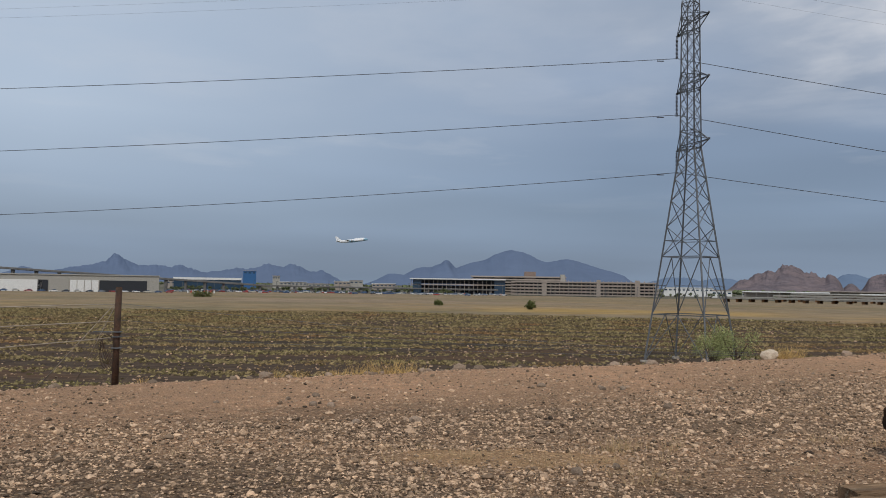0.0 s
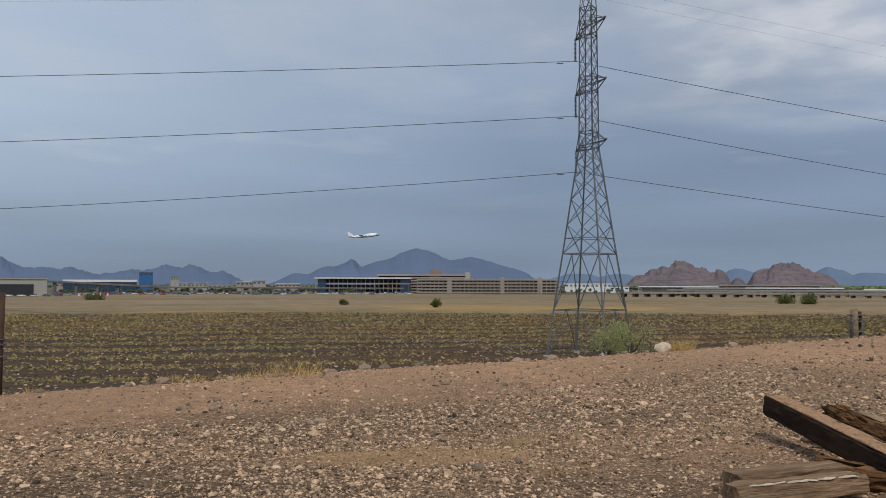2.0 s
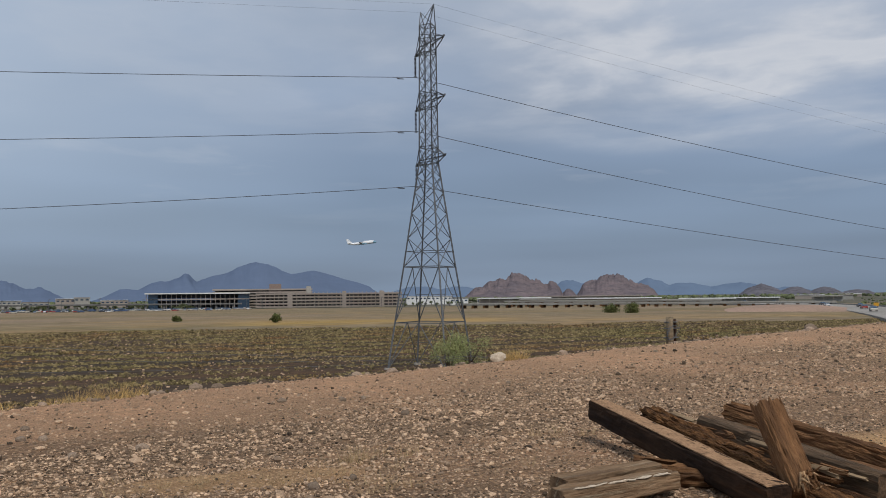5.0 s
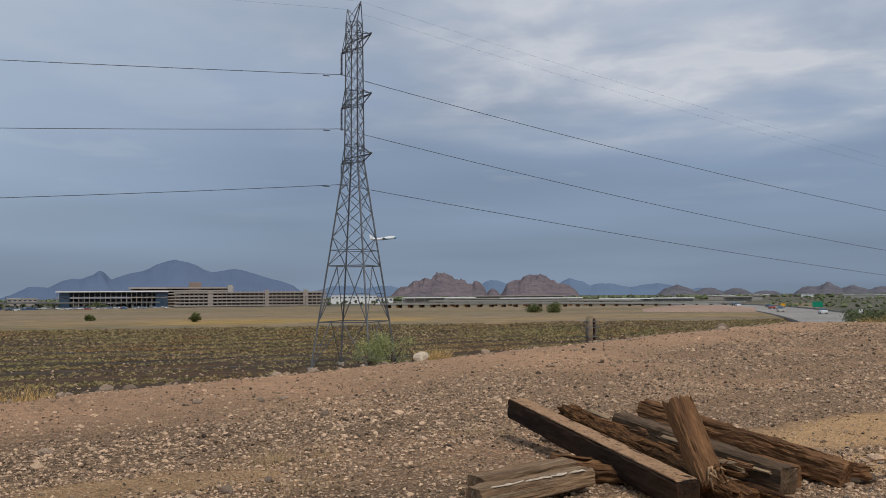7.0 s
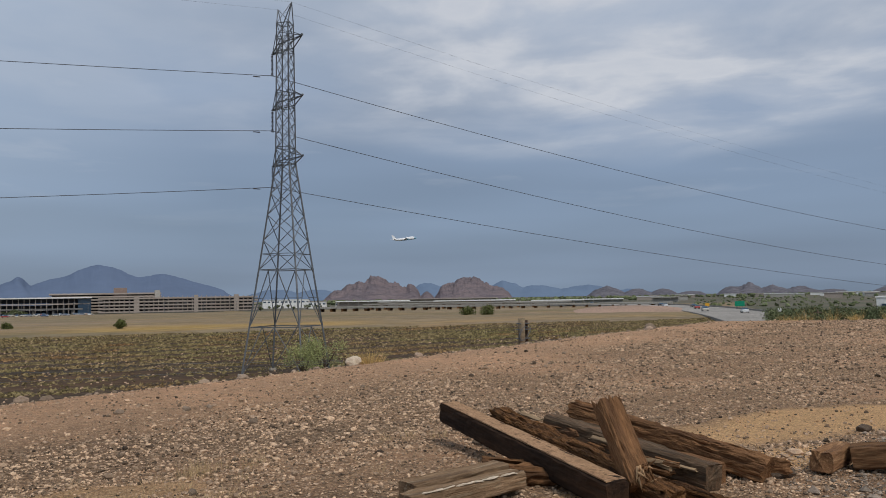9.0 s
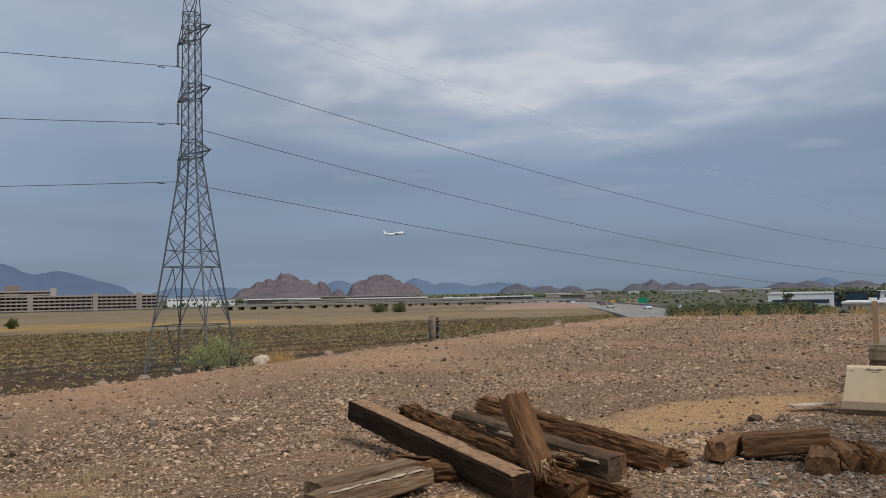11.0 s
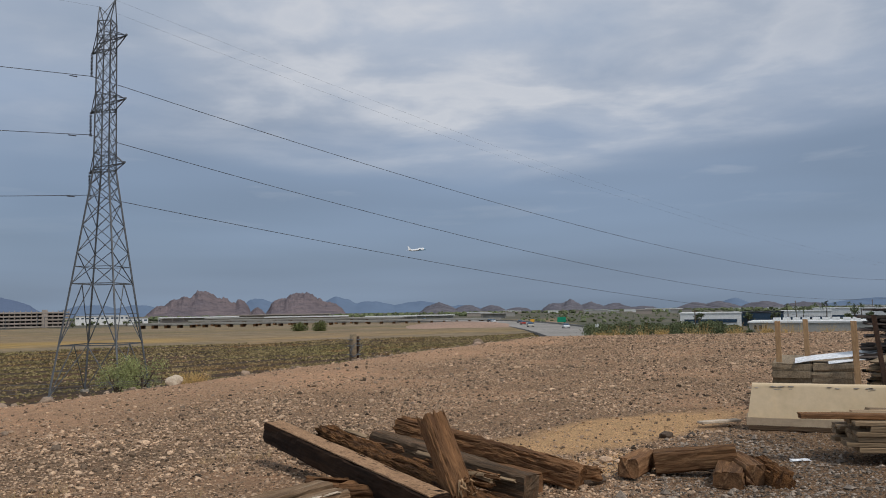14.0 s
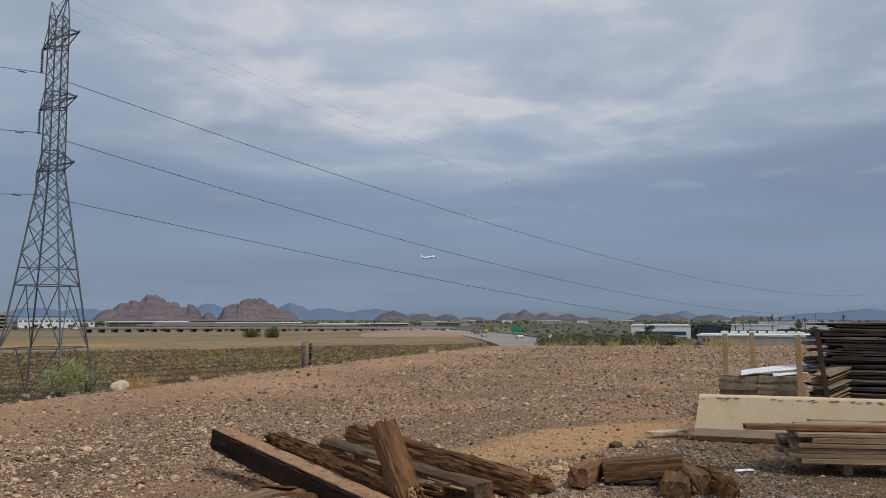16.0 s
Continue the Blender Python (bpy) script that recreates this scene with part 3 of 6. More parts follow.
def make_gravel():
    rng = np.random.default_rng(5)
    pts, sizes = [], []
    while len(pts) < 165000:
        az = radians(rng.uniform(-33, 76))
        r = 4.2 + 50 * rng.uniform() ** 1.45
        x, y = r * math.sin(az), r * math.cos(az)
        if max(past_edge(x, y)) > 0.4 or rng.uniform() > gravel_density(x, y) * (1.0 if r < 16 else 0.8):
            continue
        pts.append((x, y, land(x, y)))
        sizes.append(0.0062 * (1 + r * 0.052) * math.exp(rng.normal(0, 0.55)))
    pts, sizes = np.array(pts), np.minimum(np.array(sizes), 0.075)
    dark = ((pts[:, 0] - 9.4) / 3.5) ** 2 + ((pts[:, 1] - 3.2) / 2.4) ** 2 + rng.uniform(-0.35, 0.35, len(pts)) < 1
    v, t = scatter(pts[dark], sizes[dark], rng, shape=OCT, tris=OCT_T)
    tagged(new("chippings", array_mesh("chippings", v, t, M_CHIP)), "dark grey stone chippings round the stacked lumber", "gravel", kind="stuff")
    pts, sizes = pts[~dark], sizes[~dark]
    large = sizes > 0.019
    v, t = scatter(pts[large], sizes[large], rng)
    tagged(new("stones", array_mesh("stones", v, t, M_STONE)), "loose walnut-sized stones on the dirt bank", "stones", kind="stuff")
    v, t = scatter(pts[~large], sizes[~large] * 1.25, rng, shape=OCT, tris=OCT_T)
    tagged(new("gravel", array_mesh("gravel", v, t, M_STONE)), "loose grey and pinkish gravel on the dirt bank", "gravel", kind="stuff")


def rock_mesh(name, size, mat, seed, sub=2, flat=0.65):
    bm = bmesh.new()
    bmesh.ops.create_icosphere(bm, subdivisions=sub, radius=size)
    for v in bm.verts:
        p = v.co / size
        k = 1 + 0.35 * noise.noise(p * 1.3 + Vector((seed * 3.1, 0, 0))) + 0.14 * noise.noise(p * 3.3 + Vector((0, seed, 0)))
        v.co = Vector((p.x * k, p.y * k * 0.8, p.z * k * flat)) * size
    me = bpy.data.meshes.new(name)
    bm.to_mesh(me)
    bm.free()
    me.materials.append(mat)
    return me


def make_rim_rocks():
    rng = random.Random(12)
    shapes = [rock_mesh("rim_rock", 1.0, M_ROCK, s) for s in range(7)]
    for i in range(260):
        x = -7 + 48 * rng.random() ** 1.25
        y = 15.4 + 0.49 * x + rng.uniform(-0.5, 0.55)
        s = 0.018 + 0.075 * rng.random() ** 5 + 0.0012 * x
        ob = new("rim_rock", shapes[i % 7])
        ob.matrix_basis = Matrix.Translation(on_land(x, y, s * 0.2)) @ pose(0, 0, 0, rng.uniform(-12, 12), rng.uniform(-12, 12), rng.uniform(0, 360)) @ Matrix.Scale(s, 4)
        tagged(ob, "tan weathered rock on the rim of the gravel bank", "rock", "rocks along the rim")
    for x, y, s, lab in ((0.35, 15.75, 0.13, "tan"), (0.75, 15.95, 0.12, "tan"), (1.65, 16.35, 0.11, "dark brown"), (-3.1, 13.9, 0.13, "tan"), (3.8, 17.3, 0.12, "tan"), (4.75, 17.8, 0.13, "tan"), (10.3, 20.0, 0.15, "tan"), (26.9, 28.3, 0.3, "tan"), (25.9, 27.3, 0.2, "tan")):
        ob = new("rim_rock", rock_mesh("rim_rock", 1.0, M_BARK if lab != "tan" else M_ROCK, x))
        ob.matrix_basis = Matrix.Translation(on_land(x, y, s * 0.3)) @ Matrix.Scale(s, 4)
        tagged(ob, lab + " boulder half sunk in the rim of the bank", "rock", "rocks along the rim")
    white = new("pale_boulder", rock_mesh("pale_boulder", 1.0, M_WHITE_ROCK, 3.3, flat=0.75))
    white.matrix_basis = Matrix.Translation(on_land(7.95, 19.1, 0.1)) @ Matrix.Diagonal((0.21, 0.21, 0.22, 1))
    tagged(white, "large pale cream boulder beside dry grass", "rock")
    for i in range(46):
        u, v = rng.uniform(-8, 22), rng.uniform(4.5, 12)
        x, y = back(u, v)
        s = rng.uniform(0.03, 0.075)
        ob = new("loose_rock", shapes[i % 7])
        ob.matrix_basis = Matrix.Translation(on_land(x, y, s * 0.3)) @ pose(0, 0, 0, 0, 0, rng.uniform(0, 360)) @ Matrix.Scale(s, 4)
        tagged(ob, "fist-sized tan rock lying on the gravel", "rock", "loose rocks on the bank")


def blade_arrays(centres, rng, count, height, spread, width):
    """Thin upright triangles, count round each centre."""
    n = len(centres) * count
    c = np.repeat(np.asarray(centres), count, 0)
    h = np.repeat(np.asarray(height), count) * rng.uniform(0.45, 1.1, n)
    sp = np.repeat(np.asarray(spread), count)
    a, b = rng.uniform(0, 6.28, n), rng.uniform(0, 6.28, n)
    r0 = sp * 0.5 * np.sqrt(rng.uniform(0, 1, n))
    base = c + np.stack([r0 * np.cos(a), r0 * np.sin(a), -0.02 * np.ones(n)], 1)
    lean = sp * rng.uniform(0.1, 0.9, n)
    tip = base + np.stack([lean * np.cos(a), lean * np.sin(a), h], 1)
    w = np.repeat(np.asarray(width), count) * rng.uniform(0.6, 1.3, n)
    side = np.stack([w * np.cos(b), w * np.sin(b), 0 * w], 1)
    v = np.stack([base - side, base + side, tip], 1).reshape(-1, 3)
    return v, np.arange(n * 3).reshape(-1, 3)


def make_tussocks():
    rng = np.random.default_rng(8)
    pts, size = [], []
    while len(pts) < 72000:
        az = radians(rng.uniform(-34, 50.5))
        r = 22 + 250 * math.sqrt(rng.uniform(0, 1))
        x, y = r * math.sin(az), r * math.cos(az)
        d1, d2 = past_edge(x, y)
        u, v = along(x, y)
        if d1 < 3 or y > field_edge(x) + 2:
            continue
        # rows of scrub on the old terraces
        row = math.sin((0.15 * v + 0.85 * y) * 0.74 + 3.2 * noise.noise(Vector((u * 0.011, v * 0.028, 3))) + 0.9 * noise.noise(Vector((u * 0.06, v * 0.1, 5))))
        if rng.uniform() > 0.05 + 0.95 * ss(-0.05, 0.6, row) * ss(-0.6, 0.1, noise.noise(Vector((u * 0.03, v * 0.05, 9)))):
            continue
        pts.append((x, y, land(x, y)))
        size.append(rng.uniform(0.11, 0.29) * (0.75 + 0.6 * ss(60, 180, r)))
    pts, size = np.array(pts), np.array(size)
    v, t = scatter(pts, size, rng, flat=(0.7, 0.5), sink=0.1, jag=0.45, shape=OCT, tris=OCT_T)
    tagged(new("scrub", array_mesh("scrub", v, t, M_TUSSOCK)), "low olive and brown scrub in rows over the river bed", "scrub", kind="stuff")
    v, t = blade_arrays(pts, rng, 5, size * 1.35, size * 1.5, size * 0.12)
    tagged(new("scrub_twigs", array_mesh("scrub_twigs", v, t, M_TUSSOCK)), "thin brown and olive twigs of the low scrub", "scrub", kind="stuff")
    pts, size = [], []
    while len(pts) < 9000:
        az = radians(rng.uniform(-34, 48))
        r = 22 + 200 * rng.uniform(0, 1) ** 0.7
        x, y = r * math.sin(az), r * math.cos(az)
        d1, d2 = past_edge(x, y)
        if d1 < 1.0 or y > field_edge(x):
            continue
        pts.append((x, y, land(x, y)))
        size.append(0.04 + 0.13 * rng.uniform() ** 2)
    v, t = scatter(np.array(pts), np.array(size), rng)
    tagged(new("cobbles", array_mesh("cobbles", v, t, M_STONE)), "grey and tan cobbles strewn over the river bed", "stones", kind="stuff")


def grass_tuft(x, y, h, w, seed, n=60, label="dry straw-yellow grass tuft on the gravel bank", mat=M_STRAW):
    rng = np.random.default_rng(seed)
    v, t = blade_arrays([(0, 0, 0)], rng, n, [h], [w], [0.002 + h * 0.006])
    ob = new("grass_tuft", array_mesh("grass_tuft", v, t, mat))
    ob.matrix_basis = Matrix.Translation(on_land(x, y))
    return tagged(ob, label, "grass", "dry grass tufts")


def make_grass():
    rng = random.Random(4)
    for cx, cy, n, sp, h in ((0.35, 7.5, 26, 0.8, 0.13), (1.1, 7.3, 14, 0.5, 0.15), (1.7, 7.9, 8, 0.3, 0.2), (2.3, 8.0, 8, 0.3, 0.2), (-0.5, 6.3, 10, 0.6, 0.13), (-2.9, 7.5, 6, 0.8, 0.09), (4.3, 8.6, 6, 0.35, 0.17), (1.5, 6.6, 10, 0.7, 0.12), (2.2, 6.9, 6, 0.5, 0.14)):
        for i in range(n):
            grass_tuft(cx + rng.gauss(0, sp * 0.9), cy + rng.gauss(0, sp * 0.25), h * rng.uniform(0.4, 1.2), 0.13, rng.randrange(10 ** 6), 18, mat=M_STRAW_PALE)
    for x, y, h, n in ((-3.0, 14.1, 0.25, 70), (-2.6, 14.4, 0.2, 60), (-1.9, 14.6, 0.2, 60), (-1.6, 14.7, 0.26, 60), (-1.35, 14.8, 0.3, 60), (-1.1, 14.9, 0.42, 60), (-0.9, 15.0, 0.3, 60), (-0.7, 15.0, 0.36, 55), (-0.4, 15.3, 0.2, 50), (-2.2, 14.5, 0.14, 50), (8.5, 19.3, 0.42, 130), (8.75, 19.5, 0.36, 110), (8.25, 19.4, 0.38, 110), (-5.0, 13.2, 0.15, 60)):
        grass_tuft(x, y, h, h * 1.1, rng.randrange(10 ** 6), n, "tall dry yellow grass on the rim of the bank")
    for i in range(30):
        x = rng.uniform(38, 50)
        grass_tuft(x, 62.0 - 0.83 * x + rng.uniform(-1.5, 0.3), rng.uniform(0.3, 0.9), 0.6, rng.randrange(10 ** 6), 50, "tall dry yellow weeds on the crest of the bank")


# ---------------------------------------------------------------- bushes and trees
def leaf_cloud(name, blobs, count, leaf, mat, seed):
    """Leaves in a crown of several clumps with gaps between them."""
    rng = np.random.default_rng(seed)
    b = np.array(blobs)
    k = rng.choice(len(b), count, p=b[:, 3] ** 2 / (b[:, 3] ** 2).sum())
    d = rng.normal(size=(count, 3))
    d /= np.linalg.norm(d, axis=1)[:, None]
    rad = rng.uniform(0.25, 1.0, count) ** 0.5 * (1 + 0.25 * rng.normal(size=count))
    c = b[k, :3] + d * (b[k, 3] * rad)[:, None] * np.array([1, 1, 0.8])
    c[:, 2] = np.maximum(c[:, 2], leaf * 0.5)
    e1 = rng.normal(size=(count, 3))
    e1 /= np.linalg.norm(e1, axis=1)[:, None]
    e2 = np.cross(e1, rng.normal(size=(count, 3)))
    e2 /= np.linalg.norm(e2, axis=1)[:, None]
    s = leaf * rng.uniform(0.6, 1.4, (count, 1))
    v = np.stack([c - e1 * s, c + e2 * s * 0.5, c + e1 * s, c - e2 * s * 0.5], 1).reshape(-1, 3)
    i = np.arange(count)[:, None] * 4
    t = np.concatenate([i + np.array([[0, 1, 2]]), i + np.array([[0, 2, 3]])])
    return array_mesh(name, v, t, mat)


def bush(x, y, h, w, mat, label, seed, leaves=900, leaf=0.05, trunk=0.0, name="bush", group="", z=None, full=0.0, span=(0.3, 0.8)):
    rng = random.Random(seed)
    thing = empty(name, Matrix.Translation(on_land(x, y) if z is None else Vector((x, y, z))))
    blobs = []
    for i in range(9):
        a, r = rng.uniform(0, 6.28), w * 0.34 * math.sqrt(rng.random())
        blobs.append((r * math.cos(a), r * math.sin(a), trunk + (h - trunk) * rng.uniform(*span), w * (rng.uniform(0.13, 0.25) + full)))
    part("crown", leaf_cloud("crown", blobs, leaves, leaf, mat, seed), None, thing)
    trunk_ob = part("trunk", tube_mesh("trunk", [(0, 0, -0.1), (w * 0.02, 0, h * 0.3), (0, w * 0.03, h * 0.6)], [w * 0.03, w * 0.024, w * 0.012], M_BARK), None, thing)
    for bx, by, bz, br in blobs[:6]:
        part("limb", tube_mesh("limb", [(0, 0, h * 0.1), (bx * 0.5, by * 0.5, bz * 0.6), (bx, by, bz)], [w * 0.018, w * 0.012, w * 0.006], M_BARK, 5), None, thing)
    return tagged(thing, label, "bush" if name == "bush" else "tree", group)


# ---------------------------------------------------------------- timbers on the bank
def make_timber_pile():
    g = "old timbers in the pile"
    timber("timber", (4.62, 8.05, 0.46), (4.29, 4.80, 0.24), 0.22, 0.23, M_CREOSOTE, "long black creosoted timber with a dusty top, lying across the pile", g, 3, wear=0.014, segs=60, crack=0.008, fine=2)
    dust = beam_mesh("dust", 3.2, 0.19, 0.012, M_DUST, 9, wear=0.006, segs=24)
    ob = new("dirt_layer", dust)
    ob.matrix_basis = frame_of((4.615, 8.0, 0.467), (4.295, 4.85, 0.248))
    tagged(ob, "sandy brown dirt lying along the top of the black timber", "dirt")
    timber("timber", (4.92, 7.45, 0.44), (4.62, 4.55, 0.18), 0.27, 0.20, M_TIMBER_RED, "rotten reddish-brown timber with a crumbling top", g, 5, wear=0.035, segs=80, split=0.09, crack=0.028, fine=4)
    timber("timber", (5.18, 6.85, 0.42), (5.24, 4.72, 0.27), 0.20, 0.22, M_TIMBER_DULL, "grey-brown squared timber in the middle of the pile", g, 7, wear=0.015, segs=60, crack=0.010, fine=3)
    timber("timber", (5.50, 6.86, 0.53), (6.04, 4.84, 0.20), 0.20, 0.22, M_TIMBER, "brown timber with a ragged upper edge behind the pile", g, 9, wear=0.026, segs=80, bend=0.02, crack=0.014, fine=4, split=0.05)
    timber("timber", (5.80, 5.60, 0.22), (6.33, 4.86, 0.15), 0.13, 0.12, M_TIMBER, "dark broken timber end sticking out from the pile", g, 13, wear=0.03, segs=40, split=0.1, crack=0.03, fine=3)
    timber("timber", (4.61, 5.22, 0.80), (4.55, 4.78, 0.20), 0.22, 0.17, M_TIMBER, "short brown timber with a splintered foot leaning on the pile", g, 11, wear=0.02, segs=40, split=0.09, crack=0.010, fine=4)
    timber("timber", (4.85, 5.6, 0.14), (5.05, 4.45, 0.10), 0.17, 0.13, M_TIMBER_RED, "reddish split timber half under the pile", g, 17, wear=0.03, segs=40, crack=0.04, fine=3, split=0.08)
    timber("timber", (4.98, 7.0, 0.22), (4.75, 5.2, 0.16), 0.2, 0.2, M_TIMBER, "dark timber buried in the bottom of the pile", g, 21)
    timber("timber", (5.45, 6.6, 0.28), (5.60, 5.0, 0.18), 0.2, 0.22, M_TIMBER, "dark timber buried in the bottom of the pile", g, 23)
    for i, (x, y, r) in enumerate(((4.12, 6.15, 20), (4.2, 5.95, 12), (4.2, 5.75, 25))):
        timber("broken_timber", (x - 0.15, y + 0.1, 0.20 - i * 0.02), (x + 0.22, y - 0.12, 0.15), 0.15, 0.14, M_TIMBER, "short broken dark timber piece under the long one", "broken timber pieces", 31 + i, wear=0.03, roll=r, segs=18, crack=0.03, fine=3)
    rng = random.Random(3)
    for i in range(26):
        a = Vector((4.55 + rng.uniform(-0.09, 0.09), 4.80 + rng.uniform(-0.04, 0.04), rng.uniform(0.18, 0.34)))
        b = a + Vector((rng.uniform(-0.05, 0.05), rng.uniform(-0.08, 0.0), rng.uniform(-0.12, 0.05)))
        ob = new("splinter", tube_mesh("splinter", [a, b], [0.012, 0.003], M_STAKE if i % 3 == 0 else M_TIMBER, 4))
        tagged(ob, "raw wood splinter at the broken foot of a timber", "splinter", "splinters")
    for i in range(22):
        s = rng.random()
        a = Vector((5.0, 7.3, 0.42)).lerp(Vector((4.85, 4.9, 0.24)), s) + Vector((rng.uniform(-0.12, 0.2), 0, rng.uniform(-0.03, 0.03)))
        b = a + Vector((rng.uniform(-0.05, 0.1), -rng.uniform(0.15, 0.45), rng.uniform(-0.05, 0.02)))
        timber("wood_shard", a, b, rng.uniform(0.02, 0.06), rng.uniform(0.015, 0.035), rng.choice((M_TIMBER_RED, M_TIMBER, M_TIMBER_RED, M_BOARD_PALE)), "rotten splintered shard lying on the timber pile", "wood shards", 400 + i, category="shard", segs=4, wear=0.01, split=0.03, roll=rng.uniform(-30, 30))
    timber("plank", (2.78, 5.42, 0.21), (3.95, 5.66, 0.21), 0.20, 0.15, M_PLANK, "weathered grey plank with flaking pale paint", "weathered planks", 41, wear=0.010, segs=36, crack=0.014, fine=3)
    timber("plank", (2.95, 5.72, 0.22), (3.98, 5.98, 0.22), 0.22, 0.13, M_PLANK, "weathered grey-brown plank lying flat", "weathered planks", 43, wear=0.008, segs=36, crack=0.012, fine=3)
    for i in range(16):
        s = rng.random()
        p = Vector((2.85, 5.35, 0.212)).lerp(Vector((3.93, 5.57, 0.212)), s)
        ob = new("paint_flake", flake_mesh(rng))
        ob.matrix_basis = Matrix.Translation(p) @ pose(0, 0, 0, rng.uniform(-4, 4), rng.uniform(-4, 4), 11 + rng.uniform(-6, 6))
        tagged(ob, "flake of pale old paint on the plank", "paint flake", "paint flakes")


def flake_mesh(rng):
    w, d = rng.uniform(0.03, 0.12), rng.uniform(0.008, 0.03)
    ring = [(w * math.cos(a) * rng.uniform(0.6, 1), d * math.sin(a) * rng.uniform(0.6, 1)) for a in [i * 0.785 for i in range(8)]]
    return mesh_of("paint_flake", *loft([[Vector((x, y, 0)) for x, y in ring], [Vector((x, y, 0.004)) for x, y in ring]]), M_WHITE_ROCK)


def make_timber_blocks():
    g = "cut timber blocks"
    cut = dict(segs=24, fine=3)
    timber("timber_block", (6.69, 4.80, 0.20), (7.27, 4.99, 0.20), 0.21, 0.19, M_BLOCK, "short dark brown timber block with a blackened end", g, 51, wear=0.008, crack=0.012, **cut)
    timber("timber_block", (7.12, 4.80, 0.21), (7.53, 4.15, 0.31), 0.24, 0.21, M_BLOCK, "thick brown timber block leaning on another", g, 53, wear=0.012, crack=0.012, **cut)
    timber("timber_block", (6.97, 3.91, 0.16), (7.40, 4.12, 0.17), 0.27, 0.16, M_BLOCK, "short timber block with a split down its top", g, 55, wear=0.008, crack=0.014, **cut)
    timber("timber_block", (7.25, 3.79, 0.20), (7.72, 4.28, 0.21), 0.20, 0.20, M_BLOCK, "brown timber block lying among others", g, 57, wear=0.010, crack=0.012, **cut)
    timber("timber_block", (7.29, 3.55, 0.17), (7.68, 4.02, 0.20), 0.22, 0.18, M_TIMBER_RED, "rotten rust-red timber block with a crumbling top", g, 59, wear=0.03, crack=0.03, split=0.05, **cut)
    ob = new("clod", rock_mesh("clod", 1, M_BARK, 8))
    ob.matrix_basis = Matrix.Translation(on_land(9.0, 5.9, 0.03)) @ Matrix.Diagonal((0.11, 0.09, 0.08, 1))
    tagged(ob, "dark clod of earth on the sand", "clod")
    ob = new("clod", rock_mesh("clod", 1, M_BARK, 5))
    ob.matrix_basis = Matrix.Translation(on_land(6.35, 4.95, 0.03)) @ Matrix.Diagonal((0.16, 0.1, 0.08, 1))
    tagged(ob, "dark clod of earth beside the timber pile", "clod")
    rng = np.random.default_rng(44)
    n = 170
    x, y = rng.normal(9.6, 1.4, n), rng.normal(6.85, 0.5, n)
    pts = np.array([(a, b, land(a, b)) for a, b in zip(x, y)])
    v, t = scatter(pts, 0.005 + 0.02 * rng.uniform(0, 1, n) ** 3, rng, flat=(0.3, 0.4), shape=OCT, tris=OCT_T)
    tagged(new("crumbs", array_mesh("crumbs", v, t, M_TIMBER)), "dark wood crumbs and dirt strewn over the sand", "debris", kind="stuff")
    r2 = random.Random(45)
    for k in range(26):
        a = Vector((r2.gauss(7.6, 1.8), r2.gauss(5.2, 0.9), 0))
        a.z = land(a.x, a.y) + 0.008
        th = r2.uniform(0, 6.28)
        b = a + Vector((math.cos(th), math.sin(th), 0.02)) * r2.uniform(0.08, 0.3)
        ob = new("twig", tube_mesh("twig", [a, a.lerp(b, 0.5) + Vector((0, 0, 0.01)), b], [0.007, 0.006, 0.003], M_BARK if k % 3 else M_STAKE, 5))
        tagged(ob, "thin broken wood splinter lying on the gravel", "twig", "splinters on the ground")
    ob = new("scrap", beam_mesh("scrap", 0.22, 0.07, 0.012, M_SHEET, 7, wear=0.01, segs=5))
    ob.matrix_basis = frame_of(on_land(8.62, 4.12, 0.02), on_land(8.80, 4.0, 0.02))
    tagged(ob, "small white scrap of sheet lying on the gravel", "scrap")


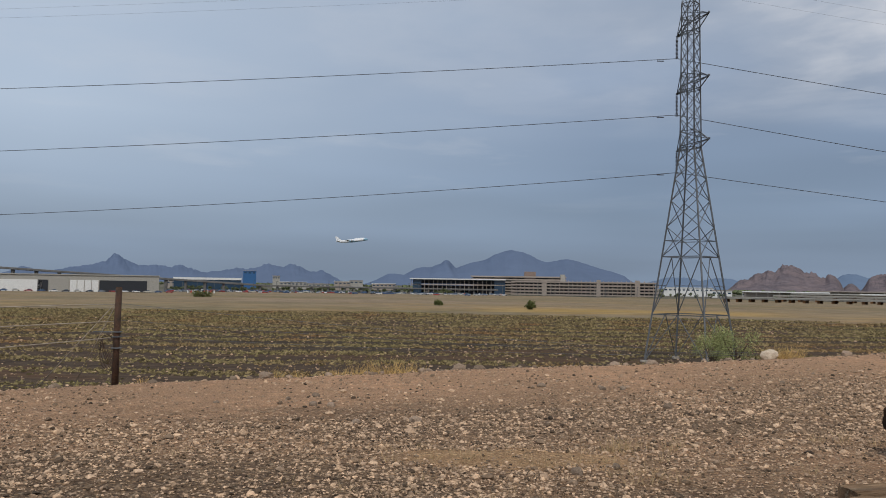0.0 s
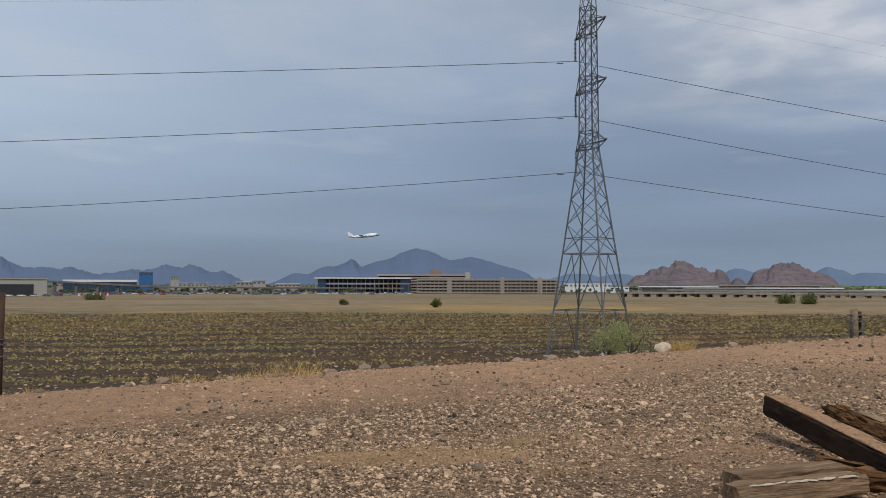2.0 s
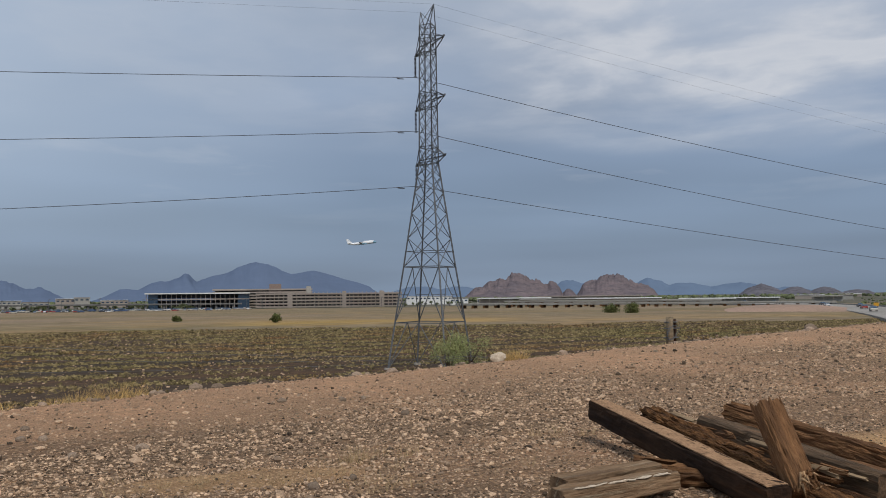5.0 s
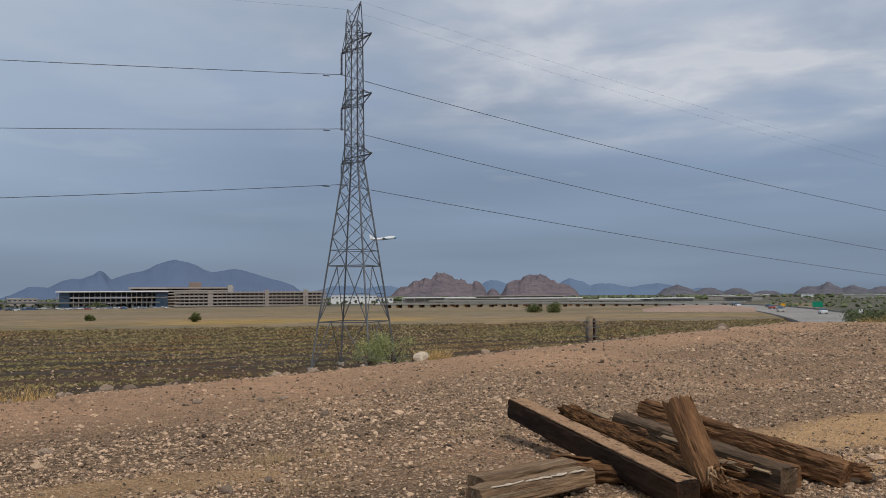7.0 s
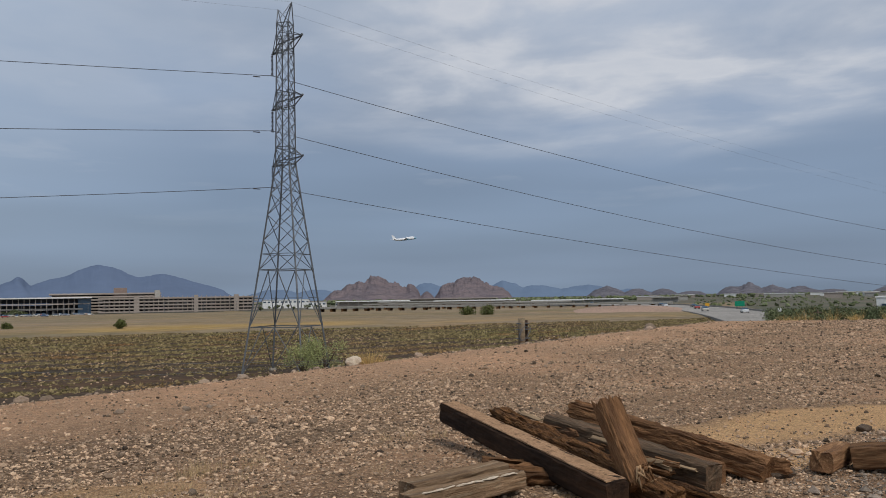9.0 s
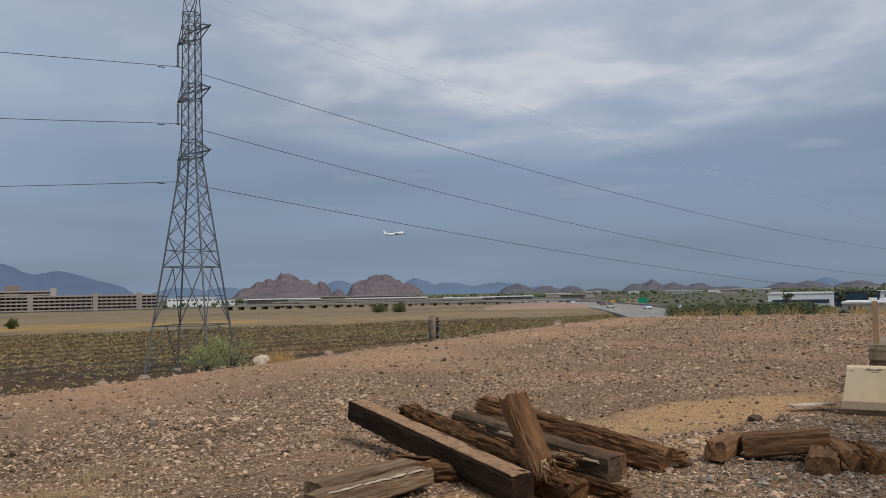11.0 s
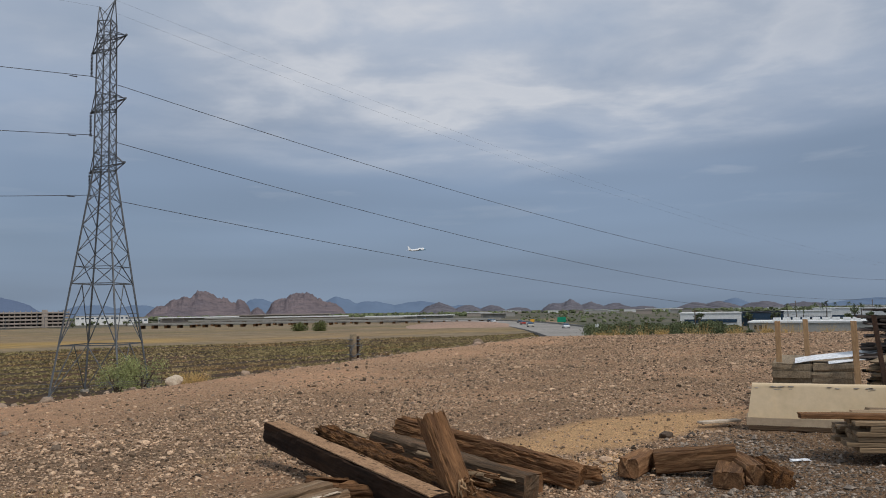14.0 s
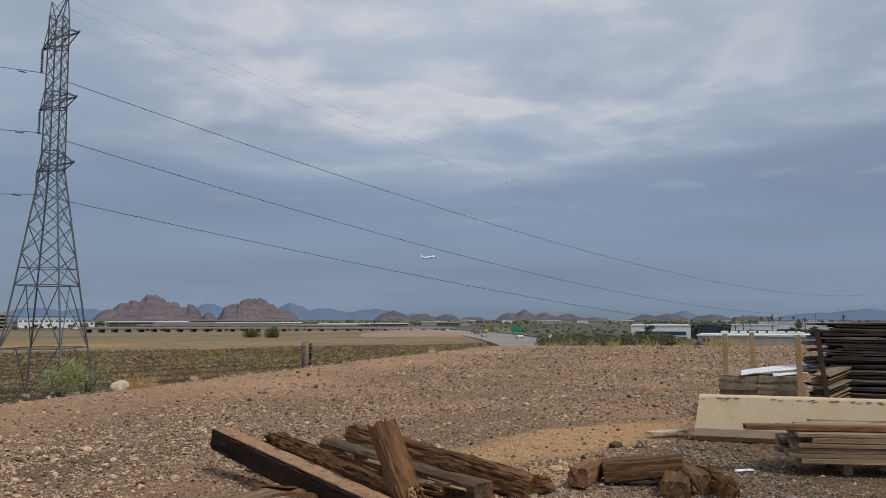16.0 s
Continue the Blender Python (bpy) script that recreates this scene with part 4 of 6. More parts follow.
# ---------------------------------------------------------------- barrier and lumber
def make_barrier():
    a, b = Vector((10.53, 5.62, 0)), Vector((12.75, 1.20, 0))
    length = (b - a).length
    m = frame_of(a, b)
    thing = empty("concrete_barrier", m)
    prof = [(-0.23, 0.0), (-0.23, 0.10), (-0.11, 0.51), (-0.095, 0.53), (0.095, 0.53), (0.11, 0.51), (0.23, 0.10), (0.23, 0.0)]
    rings = []
    for k in range(25):
        s = k / 24
        x0 = length * s
        rings.append([Vector((x0 + (0.16 * z if k == 0 else 0), y + 0.006 * noise.noise(Vector((x0 * 3, y * 9, z * 9))), z + 0.07 + (0.012 * noise.noise(Vector((x0 * 4, y, 3))) if z > 0.5 else 0))) for y, z in prof])
    part("barrier_body", mesh_of("barrier_body", *loft(rings), M_CONCRETE), None, thing)
    foot = []
    for k in range(13):
        x0 = length * k / 12
        foot.append([Vector((x0, y, z)) for y, z in ((-0.236, 0.068), (-0.236, 0.168 + 0.012 * noise.noise(Vector((x0 * 2, 1, 1)))), (0.236, 0.168), (0.236, 0.068))])
    part("barrier_foot", mesh_of("barrier_foot", *loft(foot), M_FOOT), None, thing, "dirt-stained concrete foot")
    rng = random.Random(6)
    for i in range(56):
        x0 = rng.uniform(0.05, 4.6)
        bm = bmesh.new()
        bmesh.ops.create_icosphere(bm, subdivisions=1, radius=1)
        for v in bm.verts:
            v.co = Vector((v.co.x * rng.uniform(0.015, 0.055), v.co.y * 0.010, v.co.z * rng.uniform(0.003, 0.012)))
        ob = part("chip", bm, M_CONC_GREY, thing)
        ob.location = (x0, -0.118, 0.578 - rng.random() ** 2 * 0.05)
    bm = box(0.018, 0.012, 0.15)
    ob = part("crack", bm, M_DARK, thing, "dark crack")
    ob.matrix_basis = pose(0.22, -0.172, 0.34, -16, 22, 0)
    tagged(thing, "long cream concrete barrier with chipped upper edge on wooden skids", "barrier")
    for s in (2.7, 4.0):
        timber("skid", m @ Vector((s, -0.3, 0.078)), m @ Vector((s, 0.3, 0.078)), 0.12, 0.078, M_TIMBER, "dark wooden skid under the concrete barrier", "skids under the barrier", int(s * 10), segs=4, wear=0.004)
    timber("skid", m @ Vector((0.02, -0.12, 0.068)), m @ Vector((2.5, -0.12, 0.068)), 0.24, 0.066, M_TIMBER_DULL, "long dark plank under the foot of the concrete barrier", "skids under the barrier", 77, segs=16, wear=0.004)
    ob = new("board", beam_mesh("board", 0.62, 0.14, 0.03, M_WHITE_ROCK, 71, wear=0.003, segs=5))
    ob.matrix_basis = frame_of((10.05, 6.05, 0.09), (10.62, 5.80, 0.09))
    tagged(ob, "pale raw board end poking out from under the barrier", "board")


def make_front_stack():
    """Loose boards on bearers in front of the barrier."""
    g = "boards of the low stack"
    rng = random.Random(14)
    d = Vector((0.62, -0.785, 0)).normalized()
    n = Vector((0.785, 0.62, 0))
    o = Vector((8.72, 3.72, 0))
    for i, (s, e) in enumerate(((0.76, 0.0), (0.76, 0.5), (2.2, 0.0), (2.2, 0.5))):
        p = o + d * s + n * e
        timber("bearer", p + n * 0.1 + Vector((0, 0, 0.13)), p + n * 0.22 + Vector((0, 0, 0.13)), 0.09, 0.13, M_BOARD_PALE, "short wooden bearer under the board stack", "bearers", 80 + i, segs=4, wear=0.003)
    z = 0.13
    for layer in range(6):
        th = 0.045 if layer % 2 else 0.055
        z += th + 0.004
        for j in range(4):
            off = rng.uniform(-0.06, 0.08) + (0.30, 0.16, 0.22, 0.18, 0.36, 0.24)[layer]
            a = o + d * off + n * (0.04 + j * 0.19 + rng.uniform(-0.015, 0.015))
            b = a + d * rng.uniform(2.3, 2.7)
            timber("board", a + Vector((0, 0, z)), b + Vector((0, 0, z + rng.uniform(-0.003, 0.003))), 0.175, th, M_BOARD_PALE, "weathered tan board in a low stack", g, 90 + layer * 5 + j, category="board", segs=7, wear=0.005)
    a = o + d * -0.28 + n * 0.12
    timber("board", a + Vector((0, 0, z + 0.06)), a + d * 2.6 + Vector((0, 0, z + 0.055)), 0.15, 0.05, M_TIMBER, "dark brown board jutting out from the top of the stack", g, 120, category="board", segs=7, wear=0.005)
    for j in range(3):
        a = o + d * (0.12 + j * 0.22) + n * (0.32 + j * 0.17)
        timber("board", a + Vector((0, 0, z + 0.05)), a + d * 2.2 + Vector((0, 0, z + 0.05)), 0.16, 0.045, M_BOARD_PALE, "weathered tan board on top of the stack", g, 123 + j, category="board", segs=7, wear=0.006)


def make_rear_lumber():
    """Thick grey planks between stakes, a white sheet on them, and a high pile of old boards."""
    rng = random.Random(15)
    right = Vector((0.41, -0.912, 0)).normalized()
    away = Vector((0.912, 0.41, 0))
    o = Vector((12.70, 5.92, 0))
    bearer = 0.16
    for s in (0.2, 1.0):
        p = o + right * s
        timber("bearer", p + Vector((0, 0, bearer)), p + away * 2.2 + Vector((0, 0, bearer)), 0.12, bearer, M_TIMBER, "dark bearer under the plank stack", "bearers", int(140 + s * 10), segs=5, wear=0.004)
    for layer in range(5):
        z = bearer + 0.113 * (layer + 1)
        for j in range(2):
            a = o + right * (j * 0.60 - 0.08 + rng.uniform(-0.02, 0.02)) + away * rng.uniform(0, 0.05)
            m = timber("thick_plank", a + Vector((0, 0, z)), a + away * 2.4 + Vector((0, 0, z)), 0.60, 0.108, M_TIMBER_GREY, "thick grey weathered plank with a dark sawn end in a stack", "thick stacked planks", 150 + layer * 2 + j, category="plank", segs=8, wear=0.012)
    top = bearer + 0.113 * 5
    sheet = []
    for k in range(9):
        s = k / 8
        p = o + right * (-0.02 + 1.3 * s) + away * (-0.02 + 0.6 * s)
        zz = top + 0.01 + 0.16 * s + 0.008 * math.sin(s * 7)
        sheet.append([p + Vector((0, 0, zz)), p + away * 0.5 + Vector((0, 0, zz + 0.05)), p + away * 0.5 + Vector((0, 0, zz + 0.056)), p + Vector((0, 0, zz + 0.006))])
    tagged(new("metal_sheet", mesh_of("metal_sheet", *loft(sheet), M_SHEET)), "bent white metal sheet lying on the stacked planks", "metal sheet")
    sheet = []
    for k in range(5):
        s = k / 4
        p = o + right * (0.46 + 0.9 * s) + away * (-0.03 + 0.75 * s)
        zz = top + 0.005 + 0.08 * s
        sheet.append([p + Vector((0, 0, zz)), p + away * 0.2 + Vector((0, 0, zz + 0.03)), p + away * 0.2 + Vector((0, 0, zz + 0.035)), p + Vector((0, 0, zz + 0.005))])
    tagged(new("metal_sheet", mesh_of("metal_sheet", *loft(sheet), M_SHEET)), "smaller white metal strip on the stacked planks", "metal sheet")
    # thin warped boards beside them
    for layer in range(9):
        z = 0.18 + 0.066 * (layer + 1)
        a = o + right * (1.12 + rng.uniform(-0.03, 0.03)) + away * (0.02 + rng.uniform(-0.05, 0.08))
        b = a + right * 0.35 + away * rng.uniform(0.42, 0.5)
        timber("warped_board", a + Vector((0, 0, z)), b + Vector((0, 0, z + 0.12)), 0.30, 0.026, M_TIMBER_GREY if layer % 3 else M_BOARD_PALE, "thin warped grey board in a splayed stack", "splayed boards", 170 + layer, category="board", segs=7, wear=0.008)
    # stakes
    for k, (u, v, h, lean, w) in enumerate(((-0.26, 0.35, 1.40, 0, 0.085), (0.18, 0.75, 1.42, -1.0, 0.08), (0.86, -0.12, 1.40, -1.2, 0.085), (1.26, -0.16, 1.50, -6.0, 0.07))):
        p = o + right * u + away * v
        bm = box(w, 0.045, h, (0, 0, 0), 0.004)
        ob = part("stake", bm, M_STAKE if k < 3 else M_RUST)
        ob.matrix_basis = Matrix.Translation(p) @ pose(0, 0, 0, 0, 0, math.degrees(math.atan2(right.y, right.x))) @ pose(0, 0, 0, 0, lean)
        tagged(ob, "upright raw pine stake holding the lumber stack" if k < 3 else "leaning brown wooden stake against the board pile", "stake", "stakes round the lumber")
    # high pile of thin old boards, ragged ends towards the stakes
    po = o + right * 0.92 + away * 0.55
    z = 0.12
    k = 0
    while z < 1.56:
        th = rng.uniform(0.022, 0.042)
        inset = 0.35 * max(0, (z - 0.85)) + rng.uniform(-0.22, 0.34)
        for j in range(3):
            a = po + right * (inset + rng.uniform(-0.12, 0.12) + 0.1) + away * (j * 0.3 + rng.uniform(-0.04, 0.04))
            b = a + right * rng.uniform(1.8, 2.6) + away * rng.uniform(-0.04, 0.04)
            tilt = rng.uniform(-0.02, 0.02)
            timber("old_board", a + Vector((0, 0, z + th)), b + Vector((0, 0, z + th + tilt)), rng.uniform(0.2, 0.3), th, M_BOARD_DARK, "thin grey-brown weathered board in a high ragged pile", "boards of the high pile", 200 + k, category="board", segs=12, wear=0.012, bend=rng.uniform(-0.025, 0.025), split=0.05, roll=rng.uniform(-4, 4))
            k += 1
        z += th + rng.uniform(0.006, 0.016)
    for s in (0.5, 1.7):
        p = po + right * s
        timber("bearer", p + Vector((0, 0, 0.125)) - away * 0.1, p + away * 0.9 + Vector((0, 0, 0.125)), 0.1, 0.125, M_TIMBER, "dark bearer under the board pile", "bearers", int(300 + s * 10), segs=4, wear=0.004)


# ---------------------------------------------------------------- fence
def make_fence():
    post = empty("fence_post", Matrix.Translation(on_land(-5.28, 12.75)))
    me = tube_mesh("pole", [(0, 0, -0.2), (0.005, 0, 0.8), (0.02, 0, 1.58)], [0.056, 0.052, 0.05], M_RUST, 10)
    part("pole", me, None, post)
    part("cap", box(0.075, 0.075, 0.02, (0.02, 0, 1.575), 0.004), M_RUST, post)
    for z in (0.78, 0.86, 0.6):
        part("bracket", box(0.13, 0.13, 0.02, (0.01, 0, z), 0.003), M_STEEL, post)
    part("bracket_arm", box(0.34, 0.02, 0.02, (-0.2, -0.03, 0.86)), M_STEEL, post)
    for k in range(5):
        a = 1.2 * k
        part("wire_coil", tube_mesh("wire_coil", [(-0.12 + 0.12 * math.cos(b + a), -0.06 + 0.02 * k, 0.55 + 0.28 * math.sin(b + a * 0.6) - 0.02 * k) for b in [i * 0.5 for i in range(10)]], 0.006, M_RUST, 4), None, post)
    tagged(post, "rusty steel fence post with wire bundles hanging on it", "fence post", "fence posts")
    second = empty("fence_post", Matrix.Translation(on_land(16.9, 24.5)) @ Matrix.Scale(1.32, 4))
    part("pole", tube_mesh("pole", [(0, 0, -0.2), (0, 0, 0.4), (0.01, 0, 0.78)], [0.11, 0.105, 0.10], M_TIMBER_GREY, 10), None, second)
    part("pole", tube_mesh("pole", [(0.19, 0.05, -0.2), (0.2, 0.05, 0.72)], [0.05, 0.045], M_RUST, 8), None, second)
    for z in (0.2, 0.45, 0.62):
        part("bracket", box(0.34, 0.2, 0.025, (0.06, 0.02, z), 0.003), M_STEEL, second)
    for k in range(4):
        part("wire_coil", tube_mesh("wire_coil", [(0.05 + 0.2 * math.cos(b + k), -0.1, 0.35 + 0.2 * math.sin(b * 1.3 + k)) for b in [i * 0.5 for i in range(8)]], 0.008, M_STEEL, 4), None, second)
    tagged(second, "stubby double fence post of grey wood and iron, hung with wire", "fence post", "fence posts")
    base = Vector((-5.28, 12.75, 0))
    out = Vector((-0.9, -0.44, 0)).normalized()
    rng = random.Random(1)
    for z, far in ((1.25, -0.05), (0.98, -0.2), (0.72, -0.5)):
        pts = [base + out * s + Vector((0, 0, z + far * s / 9 - 0.09 * math.sin(math.pi * s / 9) + 0.01 * rng.uniform(-1, 1))) for s in [i * 0.75 for i in range(13)]]
        tagged(new("fence_wire", tube_mesh("fence_wire", pts, 0.008, M_FENCE_WIRE, 4)), "slack rusty fence wire strung from the post", "wire", "fence wires")
        pts = [base - out * s + Vector((0, 0, z * (1 - s / 16) - 0.15 * math.sin(math.pi * min(s / 16, 1)) + 0.01)) for s in [i * 0.6 for i in range(25)]]
        pts = [p + Vector((-out.y, out.x, 0)) * -0.5 * math.sin(math.pi * i / 24) for i, p in enumerate(pts)]
        pts = [Vector((p.x, p.y, max(p.z, land(p.x, p.y) + 0.1))) for p in pts]
        tagged(new("fence_wire", tube_mesh("fence_wire", pts, 0.0035, M_STEEL, 4)), "slack rusty fence wire strung along the rim", "wire", "fence wires")
    for dx, dy in ((-1.9, 0.9), (-1.2, 1.0)):
        a, b = base + Vector((0, 0, 1.3)), on_land(base.x + dx, base.y + dy)
        tagged(new("stay_wire", tube_mesh("stay_wire", [a, a.lerp(b, 0.5), b], 0.008, M_FENCE_WIRE, 4)), "stay wire from the post down to the bank", "wire", "fence wires")


# ---------------------------------------------------------------- transmission tower
TX, TY = 23.5, 74.35
ARM = Vector((math.sin(radians(-6)), math.cos(radians(-6)), 0))
BOX_MESH = None


def strut(parent, a, b, w, name="brace", mat=None):
    """A steel bar between two points; all bars share one mesh."""
    global BOX_MESH
    if BOX_MESH is None:
        bm = bmesh.new()
        bmesh.ops.create_cube(bm, size=1, matrix=Matrix.Translation((0.5, 0, 0)))
        BOX_MESH = bpy.data.meshes.new("bar")
        bm.to_mesh(BOX_MESH)
        bm.free()
        BOX_MESH.materials.append(M_STEEL)
    a, b = Vector(a), Vector(b)
    ob = new(name, BOX_MESH)
    ob.parent = parent
    ob.matrix_basis = frame_of(a, b) @ Matrix.Diagonal(((b - a).length, w, w, 1))
    return ob


def tower_radius(z):
    pts = ((-5.5, 4.42), (-0.9, 3.66), (4.57, 2.73), (15.0, 1.02), (29.0, 0.86))
    for (z0, r0), (z1, r1) in zip(pts, pts[1:]):
        if z <= z1:
            return r0 + (r1 - r0) * (z - z0) / (z1 - z0)
    return pts[-1][1]


def make_tower():
    base = land(TX, TY)
    thing = empty("transmission_tower", Matrix.Translation((TX, TY, 0)))

    def corner(i, z):
        a = radians(1.2 + 90 * i)
        r = tower_radius(z)
        return Vector((r * math.cos(a), r * math.sin(a), z))

    for i in range(4):
        for z0, z1, w in ((base - 0.3, -0.9, 0.13), (-0.9, 4.57, 0.13), (4.57, 15.0, 0.125), (15.0, 29.0, 0.10)):
            strut(thing, corner(i, z0), corner(i, z1), w, "leg")
    low = [base + 0.1, -0.9, 4.57]
    mid = [4.57, 7.4, 9.9, 12.0, 13.6, 15.0]
    top = [15.0 + 1.4 * k for k in range(11)]
    for i in range(4):
        j = (i + 1) % 4
        # legs' K bracing
        for z0, z1 in zip(low, low[1:]):
            m = (corner(i, z1) + corner(j, z1)) / 2
            strut(thing, corner(i, z0), m, 0.07)
            strut(thing, corner(j, z0), m, 0.07)
            strut(thing, corner(i, z1), corner(j, z1), 0.09)
            zm = (z0 + z1) / 2
            for c in (i, j):
                k = (corner(c, z0) + m) / 2
                strut(thing, corner(c, zm), k, 0.055)
        for n, (z0, z1) in enumerate(zip(mid, mid[1:])):
            strut(thing, corner(i, z0), corner(j, z1), 0.06)
            strut(thing, corner(j, z0), corner(i, z1), 0.06)
            if n == 0:
                strut(thing, corner(i, 6.1), corner(j, 6.1), 0.06)
        for z0, z1 in zip(top, top[1:]):
            strut(thing, corner(i, z0), corner(j, z1), 0.05)
            strut(thing, corner(j, z0), corner(i, z1), 0.05)
        for z in (15.0, 16.6, 20.6, 22.0, 26.2, 27.6, 29.0):
            strut(thing, corner(i, z), corner(j, z), 0.065)
    # the peaks
    for q, z in ((Vector((0.62, -0.2, 0)), 31.3), (Vector((-0.45, 0.9, 0)), 30.7)):
        tip = Vector((q.x, q.y, z))
        for i in range(4):
            c = corner(i, 29.0)
            if (Vector((c.x, c.y, 0)) - q * 1.2).length < 1.5:
                strut(thing, c, tip, 0.075, "peak_bar")
        strut(thing, corner(0, 29.0), tip, 0.06, "peak_bar")
        strut(thing, corner(2, 29.0), tip, 0.06, "peak_bar")
    # cross-arms and insulator strings
    for z in (27.2, 21.4, 15.6):
        for side, length in ((1, 3.3), (-1, 4.0)):
            tip = ARM * side * length + Vector((0, 0, z - 0.45))
            near = sorted(range(4), key=lambda i: -(corner(i, z).dot(ARM * side)))[:3]
            for i in near:
                strut(thing, corner(i, z + 0.9), tip, 0.065, "arm_bar")
                strut(thing, corner(i, z - 0.45), tip, 0.075, "arm_bar")
            strut(thing, tip, tip + Vector((0, 0, 0.14)), 0.16, "arm_plate")
            if side == 1:
                rings = []
                for k in range(15):
                    zz = -0.12 - k * 0.135
                    for r, dz in ((0.03, 0.03), (0.13, 0.0), (0.13, -0.035), (0.03, -0.05)):
                        rings.append([Vector((r * math.cos(b), r * math.sin(b), zz + dz)) for b in [i * 0.785 for i in range(8)]])
                me = mesh_of("insulator_string", *loft(rings), M_INSUL, smooth=False)
                ob = part("insulator_string", me, None, thing, "dark ribbed insulator string")
                ob.location = tip
                part("clamp", box(0.3, 0.08, 0.1, (tip.x, tip.y, tip.z - 2.2), 0.01), M_STEEL, thing)
    for i in range(4):
        c = corner(i, base)
        part("footing", box(0.6, 0.6, 0.5, (c.x, c.y, base - 0.3), 0.03), M_CONC_GREY, thing)
    # number plate without writing, climbing pegs
    for k in range(14):
        c = corner(3, -4.5 + k * 0.45)
        strut(thing, c, c + Vector((0.22, -0.02, 0)), 0.025, "climbing_peg")
    tagged(thing, "tall grey steel lattice transmission tower with short cross-arms", "pylon")


def make_conductors():
    def span(a, az, length, slope, curve, n=60):
        """A hanging wire: how steeply it leaves the tower, and how fast it levels out."""
        d = Vector((math.sin(radians(az)), math.cos(radians(az)), 0))
        return [Vector(a) + d * s + Vector((0, 0, curve * s * s - slope * s)) for s in [length * (i / n) ** 1.3 for i in range(n + 1)]]

    for z, sag, slope, curve in ((24.6, 3.5, 0.142, 0.00032), (18.9, 5.0, 0.152, 0.00036), (13.1, 6.5, 0.1177, 0.00021)):
        a = Vector((TX, TY, z)) + ARM * 3.3
        left = span(a, -85, 300, sag / 75, sag / 22500)
        right = span(a, 86, 400, slope, curve)
        me = tube_mesh("conductor", left[::-1] + right[1:], 0.03, M_WIRE, 6)
        ob = tagged(new("conductor", me), "dark sagging power line through the tower", "power line", "power lines")
        d = Vector((math.sin(radians(-85)), math.cos(radians(-85)), 0))
        p = a + d * 1.6
        part("damper", box(0.7, 0.07, 0.09, (p.x, p.y, p.z - 0.28), 0.01), M_WIRE, ob)
    for q, z in ((Vector((0.62, -0.2, 0)), 31.3), (Vector((-0.45, 0.9, 0)), 30.7)):
        a = Vector((TX, TY, z)) + q
        left = span(a, -85, 300, 2.4 / 75, 2.4 / 22500)
        right = span(a, 86, 400, 0.135, 0.00025)
        tagged(new("ground_wire", tube_mesh("ground_wire", left[::-1] + right[1:], 0.007, M_STEEL, 5)), "thin pale earth wire over the tower's peak", "power line", "power lines")


# ---------------------------------------------------------------- distance: helpers by bearing
def polar(az, dist, z=None, up=0.0):
    x, y = dist * math.sin(radians(az)), dist * math.cos(radians(az))
    return Vector((x, y, (land(x, y) if z is None else z) + up))


def facing(az, dist, up=0.0, turn=0.0):
    """A pose on the ground whose x runs to the right across the view and y away."""
    return Matrix.Translation(polar(az, dist, None, up)) @ pose(0, 0, 0, 0, 0, -az + turn)


def span_of(az0, az1, dist):
    return 2 * dist * math.tan(radians((az1 - az0) / 2))


def make_garage():
    """Open parking decks of beige concrete, with a taller block behind."""
    d = 640.0
    w = span_of(5.0, 15.4, d)
    thing = empty("parking_garage", facing(10.2, d))
    h = 2.55
    for k in range(5):
        part("deck", box(w, 50, 0.45, (0, 25, 0.3 + k * h), 0.0), M_BEIGE, thing)
        part("parapet", box(w + 0.4, 0.4, 1.05, (0, -0.1, 0.55 + k * h)), M_BEIGE, thing)
    # near-black wall added as the shade between the decks
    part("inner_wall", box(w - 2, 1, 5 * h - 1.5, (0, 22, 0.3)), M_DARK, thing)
    n = 34
    col = box(0.5, 0.5, 5 * h, (0, 0, 0))
    me = bpy.data.meshes.new("column")
    col.to_mesh(me)
    col.free()
    me.materials.append(M_BEIGE)
    for i in range(n):
        ob = part("column", me, None, thing)
        ob.location = (-w / 2 + 0.4 + (w - 0.8) * i / (n - 1), 0.3, 0)
    for x in (-w * 0.27, w * 0.1, w * 0.36):
        part("stair_tower", box(3.2, 4, 5 * h + 0.6, (x, 1.8, 0)), M_BEIGE, thing)
    tagged(thing, "long five-level open parking garage of beige concrete", "building")
    back_w = span_of(2.1, 9.0, 690)
    rear = empty("parking_garage", facing(5.5, 690))
    for k in range(7):
        part("deck", box(back_w, 40, 0.5, (0, 20, 0.3 + k * 2.4)), M_BEIGE, rear)
        part("parapet", box(back_w + 0.3, 0.4, 1.1, (0, -0.1, 0.6 + k * 2.4)), M_BEIGE, rear)
    # the same added wall of painted shade, behind the rear decks
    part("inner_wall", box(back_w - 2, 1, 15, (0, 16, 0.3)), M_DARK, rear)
    part("lift_tower", box(10, 10, 20.2, (span_of(5.5, 6.35, 690), 6, 0), 0.1), M_LIFT, rear, "square reddish-brown lift tower")
    part("stair_tower", box(4, 6, 18, (back_w / 2 - 3, 2, 0)), M_OFFWHITE, rear)
    tagged(rear, "taller beige parking garage with a square lift tower", "building")


